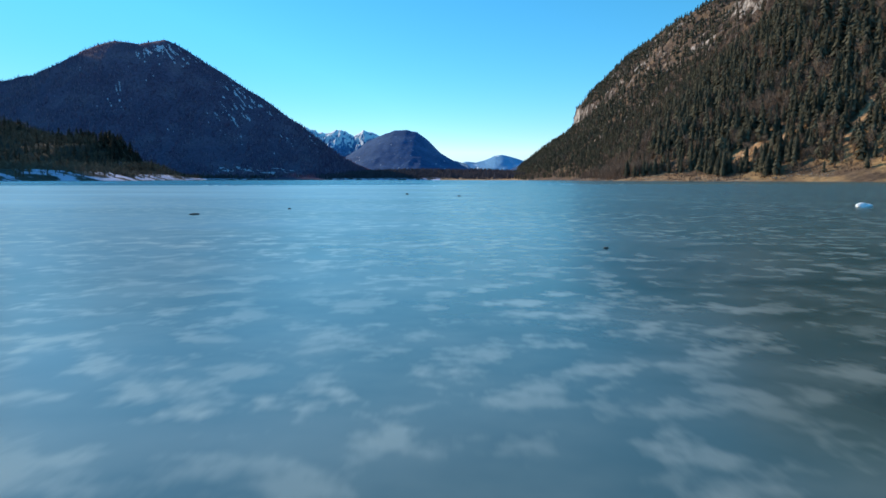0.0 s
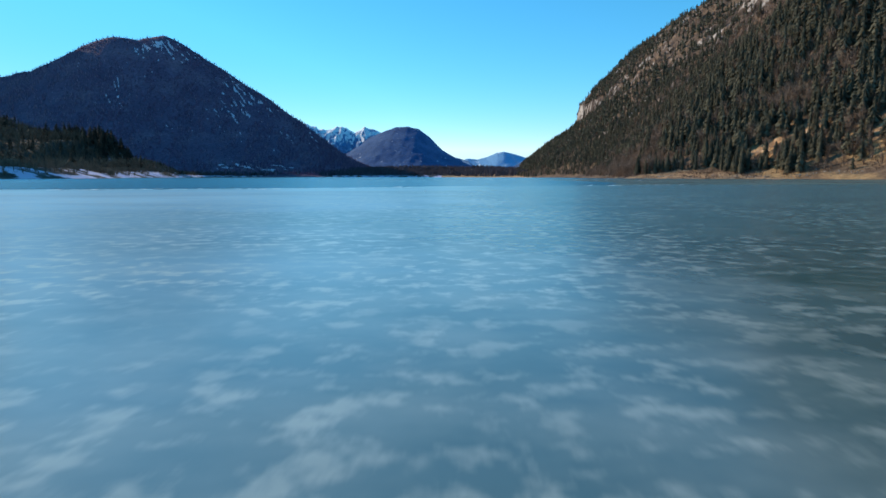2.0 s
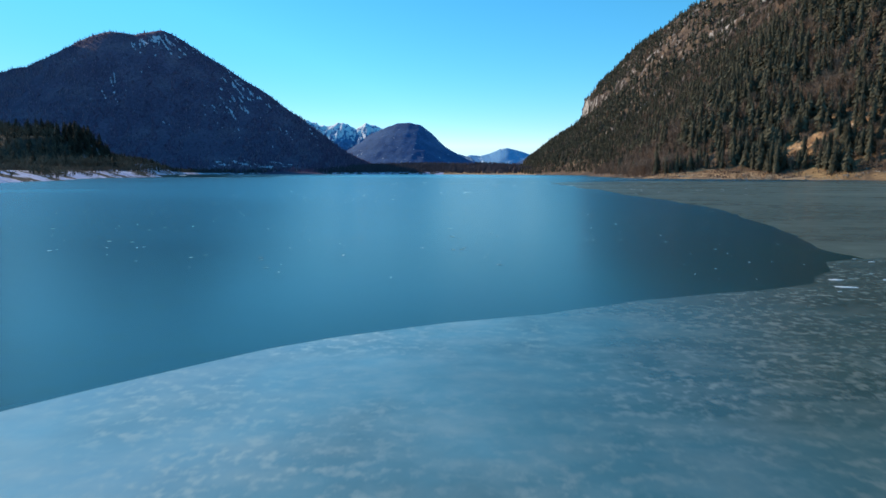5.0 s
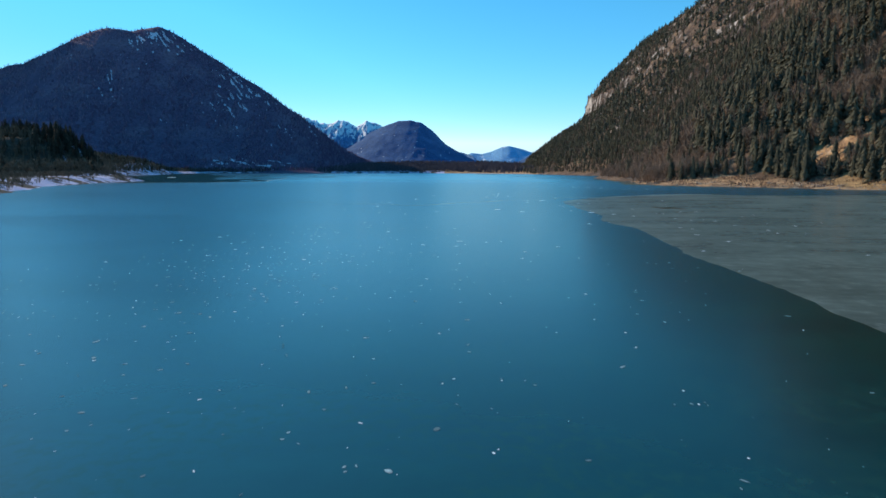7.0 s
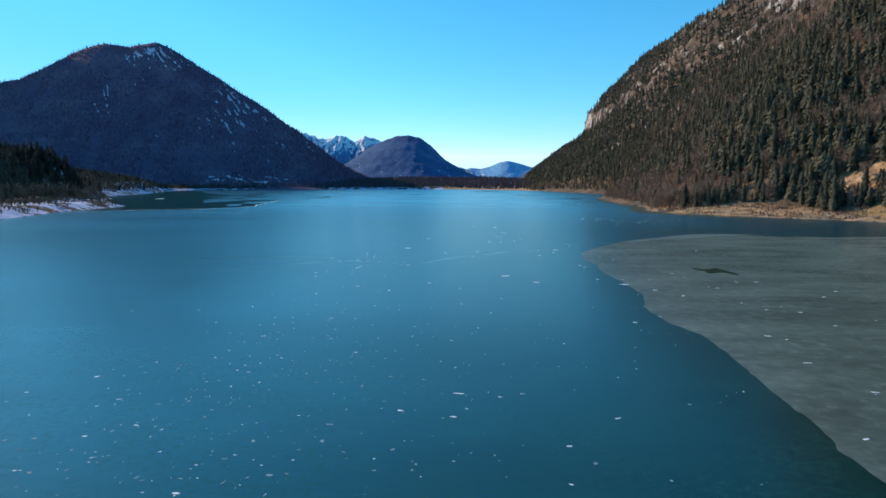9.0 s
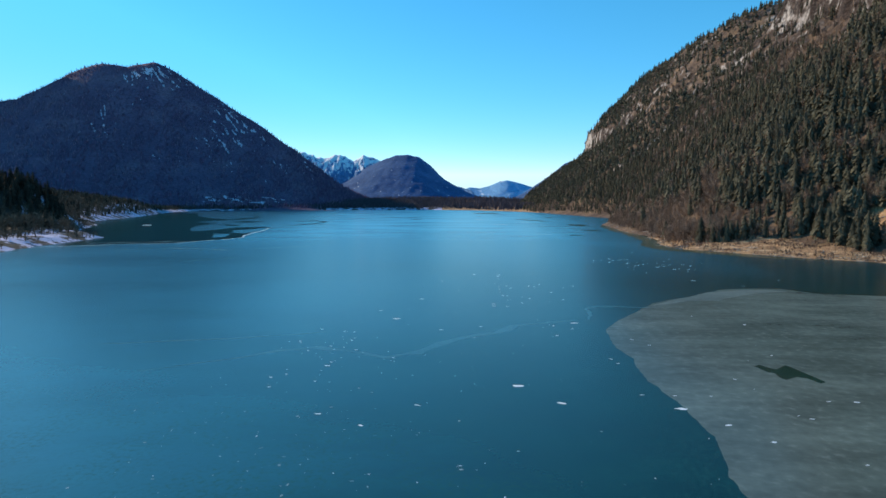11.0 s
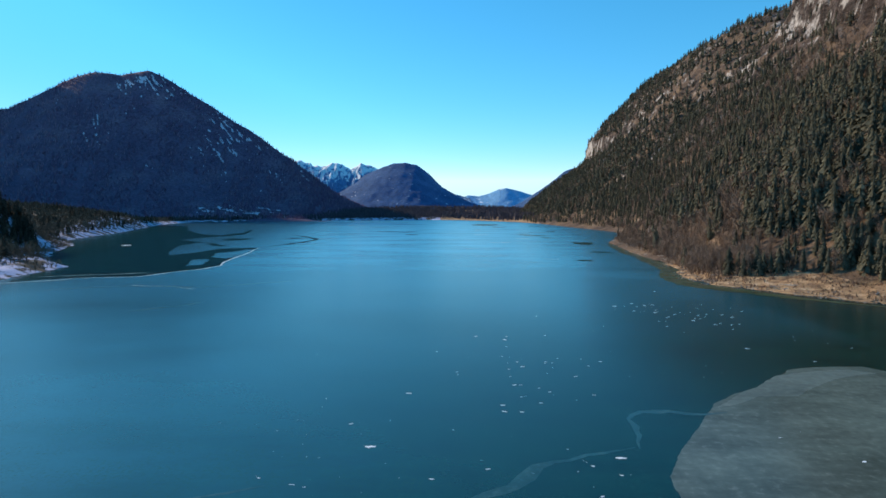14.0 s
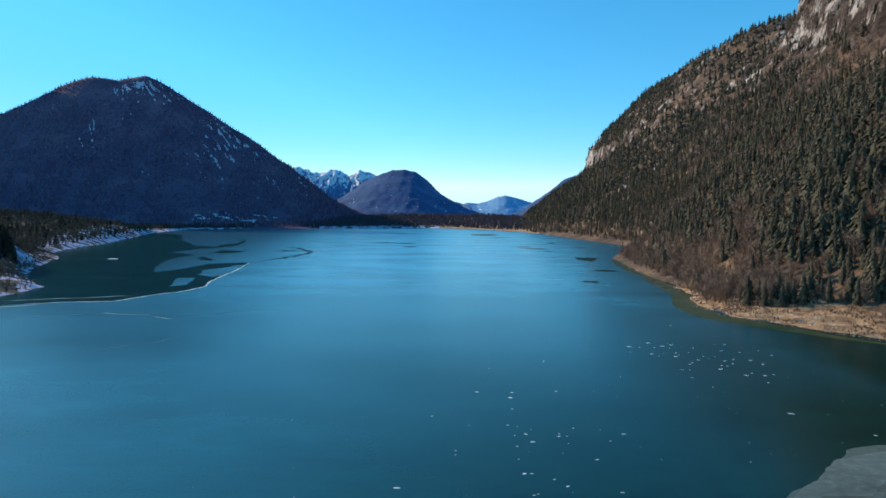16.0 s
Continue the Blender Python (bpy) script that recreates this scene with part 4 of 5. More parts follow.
p = np.stack([x[keep], y[keep], np.maximum(bank(x[keep], y[keep]), -0.1)], 1)
dark = rng.random(len(p)) < 0.42
stand("shore_stones", [(pv, pf)], p[~dark], rng.uniform(0.2, 1.2, dark.size - dark.sum()), PALE, "pale stones along the waterline", "stones", (0.9, 1.6))
stand("shore_stones", [(pv, pf)], p[dark], rng.uniform(0.3, 1.5, dark.sum()), BOULDER, "brown-grey boulders along the waterline", "stones", (0.9, 1.7))


def log(seed, length):
    r = random.Random(seed)
    n, pts = 7, []
    for k in range(n):
        pts.append((r.uniform(-0.03, 0.03) * length, 0.06 * length * math.sin(k * 0.7 + seed), length * (k / (n - 1) - 0.5)))
    v, f = ring_tube(pts, [0.24 - 0.02 * k for k in range(n)], 8)
    root = new("driftwood_log")
    part("trunk", mesh_of("trunk", v[:, [2, 1, 0]], f), WOOD, root)
    for _ in range(3):
        at = r.uniform(-0.3, 0.4) * length
        bv, bf = ring_tube([(0, 0, 0), (0.1, 0.1, 0.6), (0.2, 0.15, 1.3)], [0.08, 0.05, 0.02], 5)
        part("branch", mesh_of("branch", bv * (1, 1, r.uniform(0.5, 1)) + (at, 0, 0.1), bf), WOOD, root)
    return root


logs = [tagged(log(k, 5 + k), "bleached driftwood log lying on the bank", "log", "driftwood on the bank") for k in range(5)]
for k in range(64):
    y = rng.uniform(540, 900)
    sx0 = float(np.interp(y, [500, 571, 617, 656, 684, 728, 787, 866], [300, 244, 198, 172, 150, 147, 163, 174]))
    x = sx0 + rng.uniform(2, 22)
    m = pose(x, y, float(bank(np.array(x), np.array(y))) + 0.15, 0, rng.uniform(-6, 2), rng.uniform(0, 180))
    if k < 5:
        logs[k].matrix_basis = m
    else:
        copy_thing(logs[k % 5], m @ Matrix.Scale(rng.uniform(0.7, 1.5), 4))


for k, (x, y, turn) in enumerate(((262, 637, -35), (277, 627, -50), (288, 617, -40), (303, 607, -20), (314, 604, -30), (318, 556, 30), (328, 563, 40), (271, 628, 50), (224, 688, 20), (236, 664, -30))):
    copy_thing(logs[k % 5], pose(x, y, float(bank(np.array(x), np.array(y))) + 0.3, 0, -18, turn) @ Matrix.Scale(rng.uniform(1.2, 1.9), 4))


def lone(name, x, y, size, material, label, category, seed, turn=0, squash=0.6, group=""):
    ob = part(name, stone_mesh(seed, 3, squash), material)
    ob.matrix_basis = Matrix.LocRotScale((x, y, 0.012 + 0.28 * size * squash), Euler((0, 0, turn)), (size,) * 3)
    return tagged(ob, label, category, group)


lone("stone", -2.96, 41.69, 0.14, STONE, "dark rounded stone lying on the milky ice", "stone", 11, 0.4, 0.7)
lone("stone", -0.02, 37.89, 0.135, STONE, "low dark stone lying on the milky ice", "stone", 12, 0.1, 0.45)
lone("stone", -5.7, 20.9, 0.17, STONE, "flat dark stone resting on frosted ice", "stone", 13, 0.2, 0.35)
lone("stone", -4.4, 23.9, 0.07, STONE, "small dark pebble on frosted ice", "stone", 14, 0.9)
lone("stone", 2.1, 14.3, 0.05, STONE, "small dark pebble on grey ice", "stone", 15, 0.9)
lone("ice_chunk", 12.3, 26.4, 0.36, FROST, "white broken chunk of ice on the sheet", "ice", 16, 0.1, 0.5)
lone("ice_chunk", -4.2, 89.9, 0.14, FROST, "small white chunk of ice on the sheet", "ice", 17, 0.6, 0.5)
lone("ice_floe", -473, 1115, 9.5, FROST, "white snow-covered floe in the dark bay", "ice", 18, 0.1, 0.12)


# ---------------------------------------------------------------- frost patches, cracks and dark ice
def patch_mesh(seed, material=None):
    """A flat frost flake with a ragged rim and a slightly raised middle."""
    r = random.Random(seed)
    n, bm = 18, bmesh.new()
    off = r.uniform(0, 90)
    rim, mid = [], []
    for k in range(n):
        a = 2 * math.pi * k / n
        q = 0.5 * (1 + 0.55 * noise.noise((math.cos(a) * 1.3 + off, math.sin(a) * 1.3, 0)) + 0.3 * noise.noise((math.cos(a) * 4 + off, math.sin(a) * 4, 5)))
        rim.append(bm.verts.new((q * math.cos(a) * 1.3, q * math.sin(a), 0)))
        mid.append(bm.verts.new((0.8 * q * math.cos(a) * 1.3, 0.8 * q * math.sin(a), 0.012)))
    for k in range(n):
        bm.faces.new((rim[k - 1], rim[k], mid[k], mid[k - 1]))
    bm.faces.new(mid)
    bmesh.ops.triangulate(bm, faces=bm.faces[:])
    me = bpy.data.meshes.new("frost_patch")
    bm.to_mesh(me)
    bm.free()
    me.materials.append(material or FROST)
    return me


flakes = [patch_mesh(k) for k in range(8)]
plates = [patch_mesh(20 + k, THIN) for k in range(8)]
KNOWN = [(40, 479, 1.3), (0, 518, 1.4), (11, 512, 1.6), (-22.4, 403.6, 2.1), (28.3, 399.5, 2.1), (6.5, 432.4, 1.4), (-18.2, 441.8, 1.5), (41.8, 372.7, 0.9), (39, 378.4, 1.0),
         (30.5, 354.9, 0.8), (29.8, 358.6, 0.8), (95.1, 499.5, 2.0), (70, 595, 2.2), (106, 652, 1.6), (-30.3, 350, 1.3), (22, 395.3, 0.9), (21.2, 382.4, 0.9), (26.5, 391.3, 0.8),
         (-33.8, 385, 0.9), (6.7, 427.5, 1.3), (16.3, 434.6, 1.0), (8.4, 337.4, 2.3), (15, 327.7, 1.5), (34.3, 325.7, 2.2), (29.8, 333.1, 0.8), (35.4, 332.8, 0.8), (39, 318.3, 1.1),
         (-8.6, 388.3, 0.9), (-33.6, 367.9, 0.7), (131.8, 501.4, 1.0), (108.6, 481.3, 1.1), (42.7, 311.6, 0.9), (75.1, 399.5, 1.1)]
NEARER = [(44.1, 277.9, 1.1), (45.9, 275.9, 0.6), (42.6, 263.6, 1.0), (57.9, 285.3, 0.9), (44, 252.4, 0.9), (35.3, 239.4, 0.7), (70.1, 311.6, 0.9), (32.3, 291.3, 0.6), (26.9, 286.2, 0.8),
          (-0.7, 249.8, 1.2), (3.7, 248.9, 0.5), (0.2, 245.2, 0.4), (14.7, 243.3, 0.8), (9.1, 236.6, 0.5), (8.2, 229.6, 0.5), (-30.3, 232.3, 0.4), (-34.9, 229.7, 0.4), (-33.6, 236.6, 0.5),
          (-36, 246.2, 0.6), (-47.1, 247.8, 0.5), (-30.4, 239.3, 0.6), (-20.6, 226.8, 0.6), (-25.3, 233.7, 0.4), (-42.9, 253.6, 0.7), (-24.9, 320.3, 1.1), (-17.1, 315.4, 0.9), (-9.3, 325.4, 1.1),
          (-30, 338.6, 0.6), (-20.8, 334.6, 0.5), (-36.9, 343.2, 0.5), (-31.4, 310.2, 0.4)]
spots = KNOWN + NEARER
for cx, cy, rx, ry, count, lo, hi in ((95, 575, 26, 34, 46, 0.5, 1.7), (14, 470, 20, 50, 36, 0.4, 1.2), (-33, 362, 9, 26, 30, 0.3, 0.9), (-20, 208, 9, 26, 44, 0.15, 0.5),
                                      (-26, 262, 13, 40, 44, 0.2, 0.7), (60, 300, 20, 60, 22, 0.4, 1.0), (2, 262, 10, 40, 18, 0.3, 0.8), (20, 700, 60, 110, 18, 0.8, 1.8)):
    for _ in range(count):
        spots.append((rng.normal(cx, rx * 0.6), rng.normal(cy, ry * 0.6), rng.uniform(lo, hi) ** 1.3))
for n, (x, y, size) in enumerate(spots[:295]):
    if y < 135 or from_shore(np.array(x), np.array(y)) > -8:
        continue
    ob = new("frost_patch", flakes[n % 8])
    ob.matrix_basis = Matrix.LocRotScale((x, y, 0.014), Euler((0, 0, rng.uniform(-0.6, 0.6))), (0.8 * size, 0.8 * size * rng.uniform(0.3, 0.75), 1))
    tagged(ob, "white frost flower frozen onto the clear ice", "frost patch", "frost flowers on the ice")

# white flakes and dark thin plates broken off along the milky sheet's edge
EDGE_X, EDGE_Y = [-60, -26, -17.3, -12.5, -8, -1, 7.4, 19, 28, 60], [84, 98, 103.7, 107, 113.5, 120, 124.5, 134, 140, 150]
for n in range(96):
    x = rng.uniform(-36, -7) if n < 66 else rng.uniform(12, 34)
    y = float(np.interp(x, EDGE_X, EDGE_Y)) + (rng.normal(-2.4, 2.2) if n < 66 else rng.normal(-3, 2.5))
    dark = n % 3 == 0
    ob = new("ice_plate", plates[n % 8] if dark else flakes[n % 8])
    wide = rng.uniform(0.12, 0.85) ** 1.3 * (1.5 if dark else 1.0)
    ob.matrix_basis = Matrix.LocRotScale((x, y, 0.017), Euler((0, 0, rng.uniform(-0.5, 0.5))), (wide, wide * rng.uniform(0.25, 0.6), 1))
    tagged(ob, "dark thin plate of clear ice at the milky sheet's edge" if dark else "white ice flake lying at the milky sheet's edge", "ice plate", "broken ice along the sheet's edge")
fv = np.array([v.co[:] for v in flakes[2].vertices]) * (1, 0.42, 1)
ff = np.array([p.vertices[:] for p in flakes[2].polygons])
gv = np.array([v.co[:] for v in flakes[5].vertices]) * (0.6, 1.1, 1)
gf = np.array([p.vertices[:] for p in flakes[5].polygons])
x = np.concatenate([rng.normal(-22, 14, 700), rng.uniform(-60, 35, 350), rng.normal(60, 60, 300), rng.normal(-25, 11, 450), rng.uniform(-45, 30, 250), rng.uniform(-50, 24, 420)])
y = np.concatenate([rng.normal(240, 60, 700), rng.uniform(140, 420, 350), rng.normal(560, 90, 300), rng.normal(222, 24, 450), rng.uniform(170, 300, 250), rng.uniform(118, 178, 420)])
keep = (y > 128 - 0.2 * x) & (y > 110 + 0.5 * np.abs(x - 10) * (x > 10)) & (from_shore(x, y) < -8)
p = np.stack([x[keep], y[keep], np.full(keep.sum(), 0.013)], 1)
size = rng.uniform(0.03, 0.2, len(p)) ** 1.2 * (0.8 + p[:, 1] / 650)
faint = rng.random(len(p)) < 0.6
stand("frost_flecks", [(fv, ff), (gv, gf)], p[~faint], size[~faint], FROST, "tiny white frost flecks scattered over clear ice", "frost", (0.7, 1.9))
stand("frost_flecks", [(fv, ff), (gv, gf)], p[faint], size[faint] * 1.5, CRACK, "faint half-melted frost flecks scattered over clear ice", "frost", (0.7, 2.2))


def ribbon(name, line, width, z, material, label, seed, rag=0.5):
    """A narrow strip on the ice along a line, with ragged sides."""
    pts = []
    for (ax, ay), (bx, by) in zip(line, line[1:]):
        n = max(2, int(math.hypot(bx - ax, by - ay) / min(2.2 * width + 0.4, 7)))
        pts += [(ax + (bx - ax) * k / n, ay + (by - ay) * k / n) for k in range(n)]
    pts = np.array(pts + [line[-1]], float)
    for _ in range(3):
        pts[1:-1] = (pts[:-2] + 2 * pts[1:-1] + pts[2:]) / 4
    sway, wave = (0.8 * width, 6) if width < 4 else (0.25 * width, 3 * width)
    pts = pts + sway * np.stack([fbm(pts[:, 0] / wave, pts[:, 1] / wave, seed, 3), fbm(pts[:, 0] / wave, pts[:, 1] / wave, seed + 5, 3)], 1)
    go = np.gradient(pts, axis=0)
    side = np.stack([-go[:, 1], go[:, 0]], 1) / (np.linalg.norm(go, axis=1)[:, None] + 1e-9)
    n = len(pts)
    taper = np.clip(np.minimum(np.arange(n), np.arange(n)[::-1]) / (0.15 * n), 0.1, 1)
    wl = 0.5 * width * taper * (1 + rag * (vnoise(np.arange(n) * 0.9, np.zeros(n), seed) * 2 - 1))
    wr = 0.5 * width * taper * (1 + rag * (vnoise(np.arange(n) * 0.9, np.zeros(n), seed + 9) * 2 - 1))
    flat = lambda q, h: np.concatenate([q, np.full((n, 1), h)], 1)
    v = np.concatenate([flat(pts + side * wl[:, None], z), flat(pts, z + 0.01), flat(pts - side * wr[:, None], z)])
    i = np.arange(n - 1)
    f = np.concatenate([np.stack([i, i + n, i + n + 1, i + 1], 1), np.stack([i + n, i + 2 * n, i + 2 * n + 1, i + n + 1], 1)])
    return tagged(part(name, mesh_of(name, v, f), material), label, "crack", kind="structure")


ribbon("shallows", [(212, 590), (186, 612), (160, 650), (140, 684), (138, 728), (155, 787), (166, 866), (172, 1000), (190, 1180)], 18, 0.002, SHALLOW,
       "greenish shallow ice along the bank", 109, 0.15)
RIDGE = [(-316, 693), (-310, 703), (-285, 718), (-266, 724), (-247, 726), (-242, 746), (-236, 766), (-224, 787), (-223, 802), (-221, 814), (-232, 848), (-242, 898), (-250, 957), (-273, 1062), (-272, 1080)]
ribbon("ice_crack", RIDGE, 1.6, 0.02, SEAM, "white raised pressure crack across the frozen bay", 111, 0.8)
ribbon("ice_crack", [(-272, 1080), (-258, 1152), (-250, 1238), (-254, 1294), (-320, 1424), (-347, 1462)], 9, 0.019, THIN, "dark refrozen lead beyond the pressure crack", 112, 0.8)
ribbon("ice_crack", [(-325, 724), (-310, 730), (-292, 740), (-274, 744), (-260, 755), (-247, 755)], 2.2, 0.02, CRACK, "pale crack beside the pressure ridge", 113, 0.9)
ribbon("ice_crack", [(-340, 680), (-318, 684), (-300, 700), (-285, 712)], 2.4, 0.02, CRACK, "pale crack beside the pressure ridge", 114, 0.9)
ribbon("ice_crack", [(-276, 642), (-269, 650), (-245, 663), (-223, 673), (-206, 674), (-178, 665), (-156, 677), (-143, 689), (-126, 701), (-114, 712)], 1.8, 0.02, VEIN,
       "thin pale healed crack in the ice", 115, 0.9)
ribbon("ice_crack", [(-227, 679), (-217, 673), (-202, 672), (-191, 671)], 1.2, 0.024, CRACK, "white frosted stretch of a healed crack", 116, 0.9)
ribbon("ice_crack", [(-191, 668), (-182, 662), (-172, 657)], 1.2, 0.024, CRACK, "white frosted stretch of a healed crack", 118, 0.9)
ribbon("ice_crack", [(-172, 571), (-164, 577), (-160, 584), (-150, 590), (-145, 606)], 1.5, 0.02, VEIN, "faint pale healed crack in the ice", 117, 0.9)
ribbon("ice_crack", [(-66, 345), (-59.5, 348.5), (-54, 354.7), (-47.7, 359.3), (-40.3, 365.4), (-35.8, 367.1), (-30, 364.7), (-25, 360.1), (-20.7, 357.6), (-16.1, 357.8), (-12.9, 362.4), (-10.3, 365.9),
                     (-6.6, 378), (-1.5, 379.8), (3, 382.5), (8, 390.3), (14.7, 397.5), (21.4, 400.6), (28.2, 403), (33, 405.4)],
       2.3, 0.006, VEIN, "wandering milky vein healed into clear ice", 119, 0.9)
ribbon("ice_crack", [(33, 405), (36, 412), (36.2, 418), (32.3, 424), (41, 430), (47, 428), (54, 426.4), (60, 428)], 1.9, 0.007, VEIN, "milky vein running into the grey ice", 120, 0.9)
ribbon("ice_crack", [(-90, 367), (-73.8, 371.2), (-64.3, 373.9), (-54.3, 376.4), (-46.7, 379.8), (-38, 384)], 1.1, 0.006, VEIN, "thin milky vein in clear ice", 121, 0.9)
for k, (ax, bx, y) in enumerate(((-2, 29, 1450), (66, 91, 1304), (22, 53, 1184), (66, 83, 889))):
    ribbon("frost_streak", [(ax, y), ((2 * ax + bx) / 3, y + 3), ((ax + 2 * bx) / 3, y - 2), (bx, y + 1)], 8 if y > 1000 else 3, 0.018, CRACK, "pale streak of wind-blown frost on the ice", 141 + k, 0.9)

sheet("thin_ice", [(-352, 742), (-318, 690), (-309, 704), (-285, 719), (-266, 725), (-248, 728), (-243, 747), (-237, 767), (-225, 788), (-224, 802), (-222, 814), (-233, 848), (-243, 898), (-251, 957),
                   (-274, 1062), (-283, 1070), (-317, 1050), (-316, 987), (-327, 938), (-353, 992), (-388, 1082), (-402, 1142), (-407, 1213), (-469, 1263), (-464, 1341), (-450, 1414),
                   (-530, 1489), (-662, 1714), (-800, 2020), (-960, 2180), (-985, 2217), (-760, 1603), (-706, 1500),
                   (-700, 1262), (-620, 1146), (-510, 930), (-480, 890), (-410, 830), (-395, 770)], 0.003, THIN, "dark new ice filling a sheltered bay", "ice", 4, 2.5, 7)
for outline, tint in (([(-273, 918), (-287, 968), (-278, 997), (-272, 1045), (-252, 970), (-245, 914), (-251, 897)], CLEAR), ([(-251, 817), (-278, 885), (-261, 886), (-242, 826)], CLEAR),
                      ([(-455, 1376), (-485, 1515), (-475, 1563), (-521, 1726), (-614, 1893), (-530, 1757), (-495, 1668), (-442, 1475), (-445, 1414)], THIN),
                      ([(-401, 1254), (-411, 1328), (-382, 1315), (-367, 1316), (-361, 1271), (-376, 1242)], THIN), ([(-374, 1144), (-379, 1178), (-351, 1135), (-334, 1115), (-336, 1095), (-355, 1114)], THIN)):
    sheet("ice_patch", outline, 0.006, tint, "dark lens of new ice" if tint is THIN else "pale refrozen plate within the dark bay", "ice", 3, 4.0, 9)
sheet("ice_patch", [(88.7, 464), (104, 469.4), (113, 471), (119, 467.4), (102.7, 460.3), (84.6, 443), (74.3, 441.5), (65.4, 434.7), (59.5, 432.6), (63.7, 437), (76.7, 450.7)], 0.016, RIM,
      "paler rim of the grey ice sheet", "ice", 0.7, 1.2, 13)


def blot(x, y, rx, ry, seed, material, label, z):
    n = 22
    return sheet("ice_patch", [(x + rx * math.cos(2 * math.pi * k / n) * (0.45 + 1.1 * float(vnoise(np.array(k * 0.7), np.array(0.3), seed))),
                                y + ry * math.sin(2 * math.pi * k / n) * (0.45 + 1.1 * float(vnoise(np.array(k * 0.7), np.array(5.3), seed)))) for k in range(n)],
                 z, material, label, "ice", max(0.6, rx / 14), rx / 5, seed)


sheet("ice_patch", [(58.3, 354.1), (59.8, 355.3), (60.7, 352.7), (61.7, 351.7), (65.1, 355.1), (65.5, 352.9), (65.8, 349.7), (66.2, 346.7), (66.7, 342.7), (65.2, 341.7), (64.3, 345), (62.8, 346), (59.8, 343.9),
                    (59.4, 345.5), (59.9, 348.5), (58.8, 349.8)], 0.012, OPEN, "dark wet hole in the grey ice", "ice", 0.4, 0.5, 1)
for k, (x, y, rx, ry) in enumerate(((40, 2130, 36, 80), (-137, 1590, 22, 16), (-180, 1612, 22, 14), (-114, 1460, 13, 16), (108, 1410, 20, 22), (92, 1482, 14, 14), (92, 1438, 12, 14), (190, 1444, 8, 12),
                                    (150, 1165, 14, 34), (104, 874, 9, 7), (163, 1616, 10, 16), (10, 1711, 7, 14), (60, 1900, 18, 24), (120, 1330, 10, 10), (-300, 1320, 16, 14), (140, 985, 12, 10))):
    blot(x, y, rx, ry, 40 + k, THIN, "dark patch of new ice on the lake", 0.0075 + 0.0006 * k)

blot(12.7, 106.0, 3.0, 1.6, 71, MURK, "darker soft spot in the milky ice", 0.0165)

# a hem of leafless bushes between the water and the wood
x, y = spread(130, 340, 700, 1700, 4.2)
d = from_shore(x, y) + 3 * fbm(x / 12, y / 12, 121, 2)
keep = (land(x, y) > 0.2) & (d < 32) & (rng.random(len(x)) < 0.62 * step(760, 840, y - 3 * d) + 0.12)
p = np.stack([x[keep], y[keep], bank(x[keep], y[keep]) - 0.2], 1)
stand("bushes", BARE_COARSE, p, rng.uniform(2.5, 7.5, len(p)), TWIG, "reddish-brown leafless bushes at the wood's edge", "bushes", (1.0, 1.7))

# golden-brown shrubs between the beach and the open slope
x, y = spread(262, 380, 470, 610, 4.5)
t = x - np.interp(y, FOOT_Y, FOOT_X)
keep = (t > -22) & (t < 42) & (from_shore(x, y) > 12) & (glade(x, y) < 0.1) & (rng.random(len(x)) < 0.75 * step(-0.25, 0.15, fbm(x / 18, y / 18, 129, 2)))
p = np.stack([x[keep], y[keep], bank(x[keep], y[keep]) - 0.3], 1)
stand("bushes", BARE, p, rng.uniform(4, 10, len(p)), TWIG, "golden-brown leafless shrubs above the beach", "bushes", (1.0, 1.6))

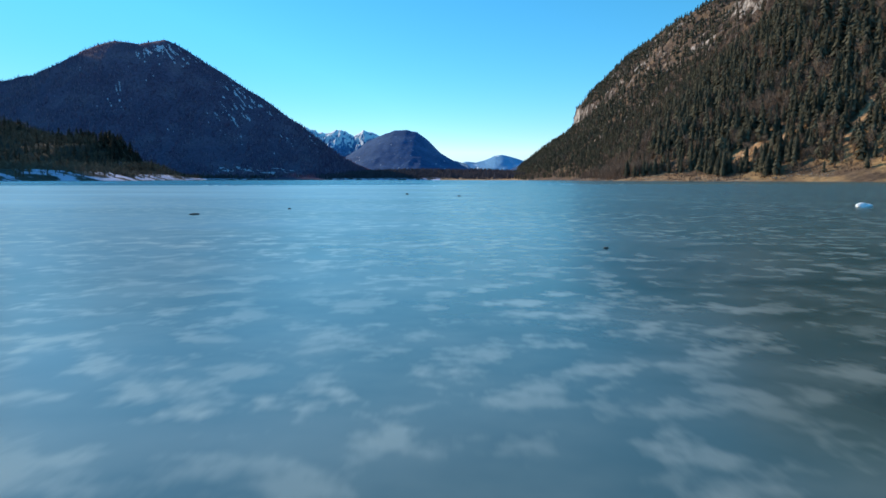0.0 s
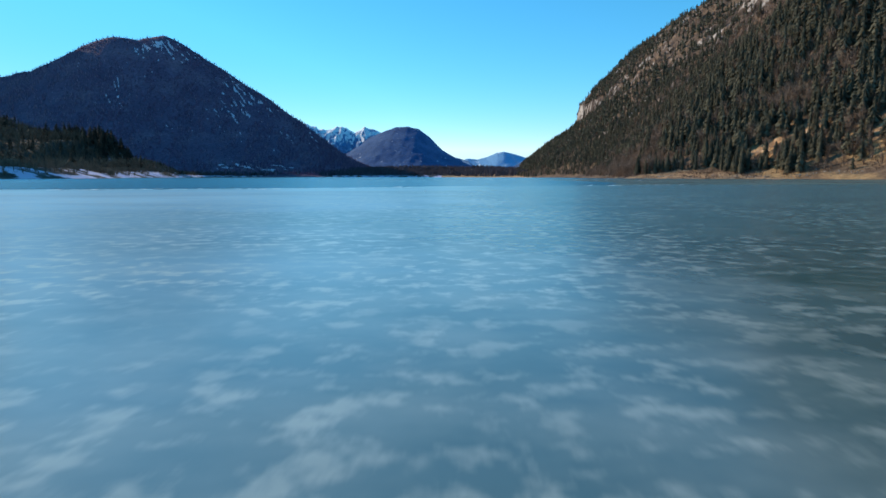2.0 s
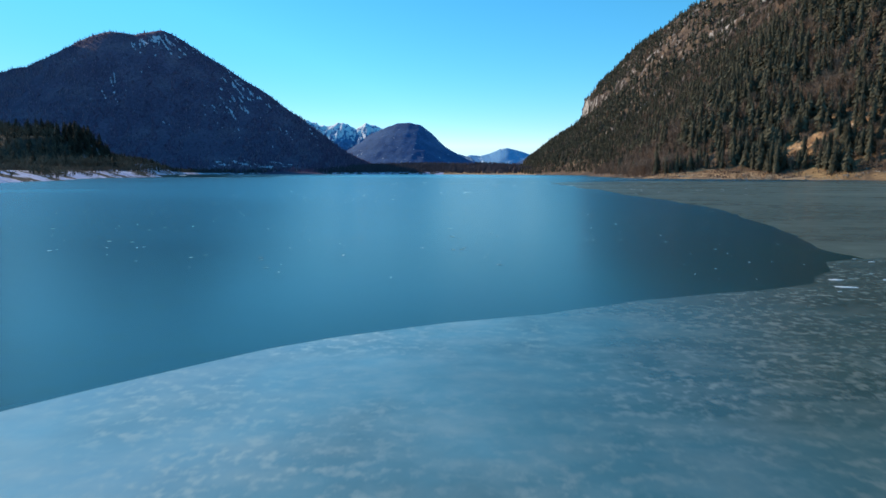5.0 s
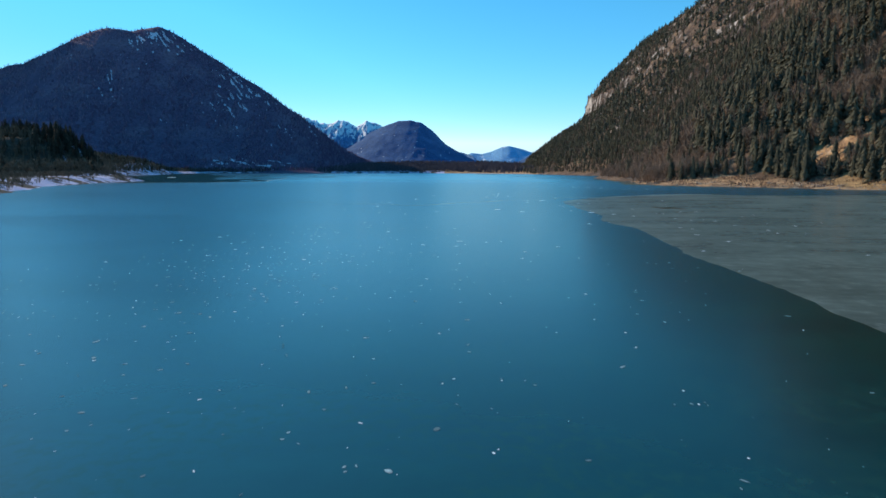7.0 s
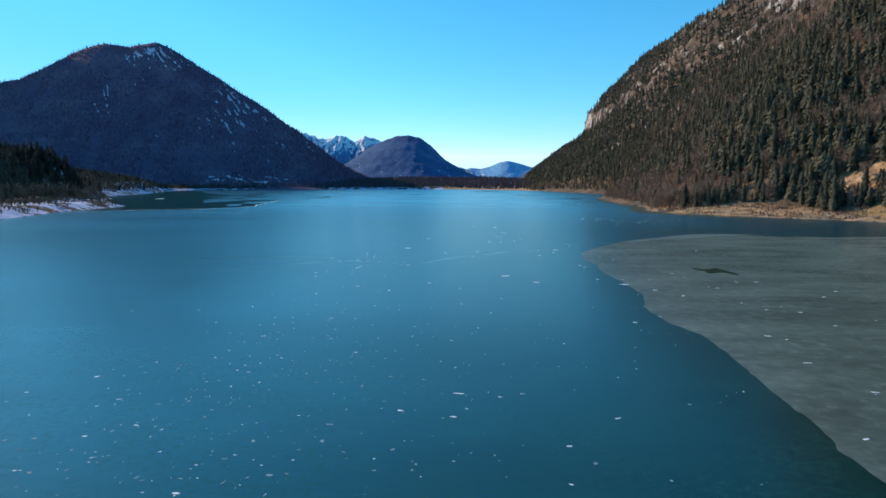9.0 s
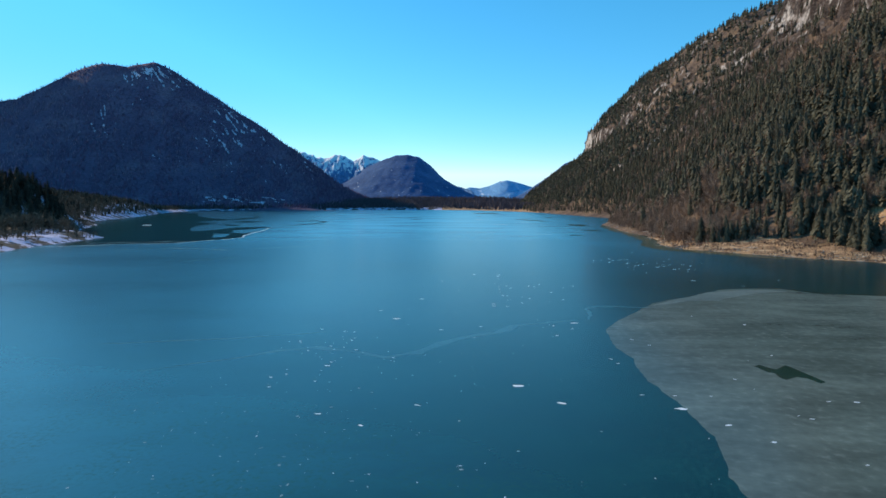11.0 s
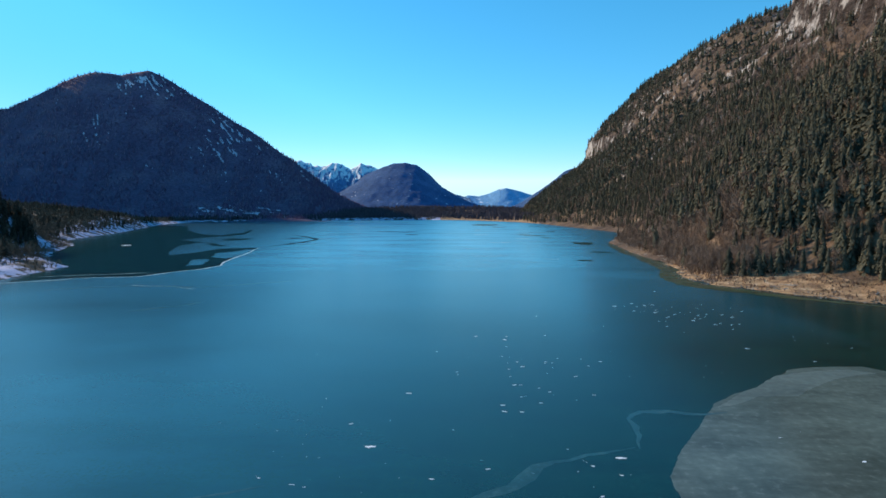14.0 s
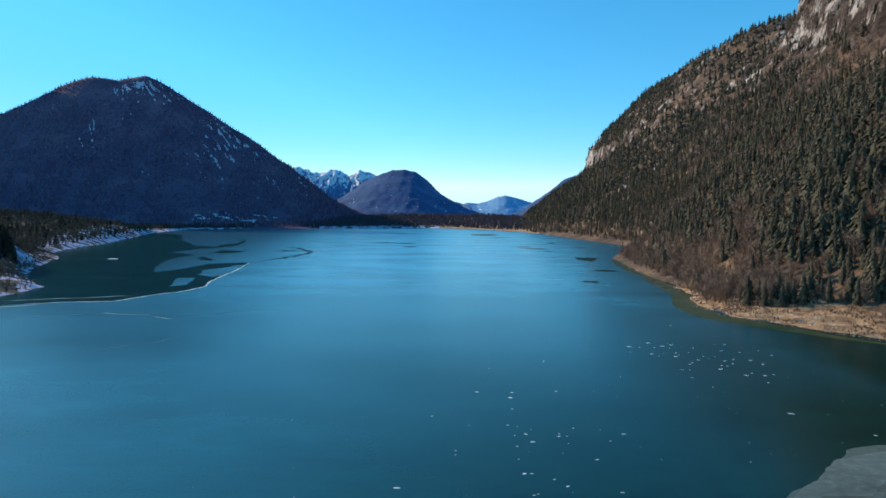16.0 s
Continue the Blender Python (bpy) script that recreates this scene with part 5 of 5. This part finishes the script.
# shrubs rooted on the ledges of the crags
x, y = spread(380, 1100, 850, 2050, 8.5)
z = steep(x, y)
keep = (z - 215 - 0.24 * (y - 1116) > 0) & (x < 0.72 * y + 60) & (rng.random(len(x)) < 0.5 * step(-0.25, 0.2, fbm(x / 40, y / 40, 127, 3)) + 0.1)
p = np.stack([x[keep], y[keep], z[keep] - 0.6], 1)
stand("crag_shrubs", BARE_TINY, p, rng.uniform(3, 8, len(p)), TWIG, "leafless brown shrubs on rocky ledges", "shrubs", (1.0, 1.8))


# ---------------------------------------------------------------- leftover snow
def drape(name, xs, ys, ground, hold, label, lift, material=FROST, category="snow"):
    """A ragged sheet of snow or turf lying on a slope."""
    gx, gy = np.meshgrid(xs, ys)
    nx = len(xs)
    i = (np.arange(len(ys) - 1)[:, None] * nx + np.arange(nx - 1)[None]).ravel()
    faces = np.stack([i, i + 1, i + nx + 1, i + nx], 1)
    faces = faces[hold(gx, gy).ravel()[faces].mean(1) > 0.5]
    used, faces = np.unique(faces, return_inverse=True)
    verts = np.stack([gx, gy, ground(gx, gy) + lift], -1).reshape(-1, 3)[used]
    return tagged(part(name, smooth(mesh_of(name, verts, faces.reshape(-1, 4))), material), label, category, kind="stuff")


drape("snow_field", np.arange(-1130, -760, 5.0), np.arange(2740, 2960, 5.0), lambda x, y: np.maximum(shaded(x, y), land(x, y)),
      lambda x, y: fbm(x / 28, y / 22, 131, 4) - 0.2 > 0.012 * np.abs(y - 2860) / 5 , "patchy snow at the foot of the shaded mountain", 5.0, SHADE_SNOW)
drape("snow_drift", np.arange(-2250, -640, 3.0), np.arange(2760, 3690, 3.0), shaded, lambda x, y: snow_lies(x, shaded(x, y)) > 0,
      "thin snow streaks between the trees of the shaded mountain", 2.0, SHADE_SNOW)
drape("snow_drift", np.arange(480, 1100, 3.5), np.arange(1150, 2000, 3.5), steep,
      lambda x, y: (fbm(x / 16, y / 20, 133, 3) > 0.42) & (steep(x, y) > 290 + 0.24 * (y - 1116)) & (np.abs(steep(x, y + 4) - steep(x, y)) < 2.5) & (np.abs(steep(x + 4, y) - steep(x, y)) < 4), "small leftover snow on rocky ledges", 0.8)
drape("grass_clearing", np.arange(230, 560, 3.0), np.arange(330, 680, 3.0), lambda x, y: np.maximum(steep(x, y), land(x, y)),
      lambda x, y: clearing(x, y) + 0.1 * fbm(x / 8, y / 8, 137, 2) > 0.05, "dry orange-brown grass in clearings on the slope", 0.5, SHORE, "grass")
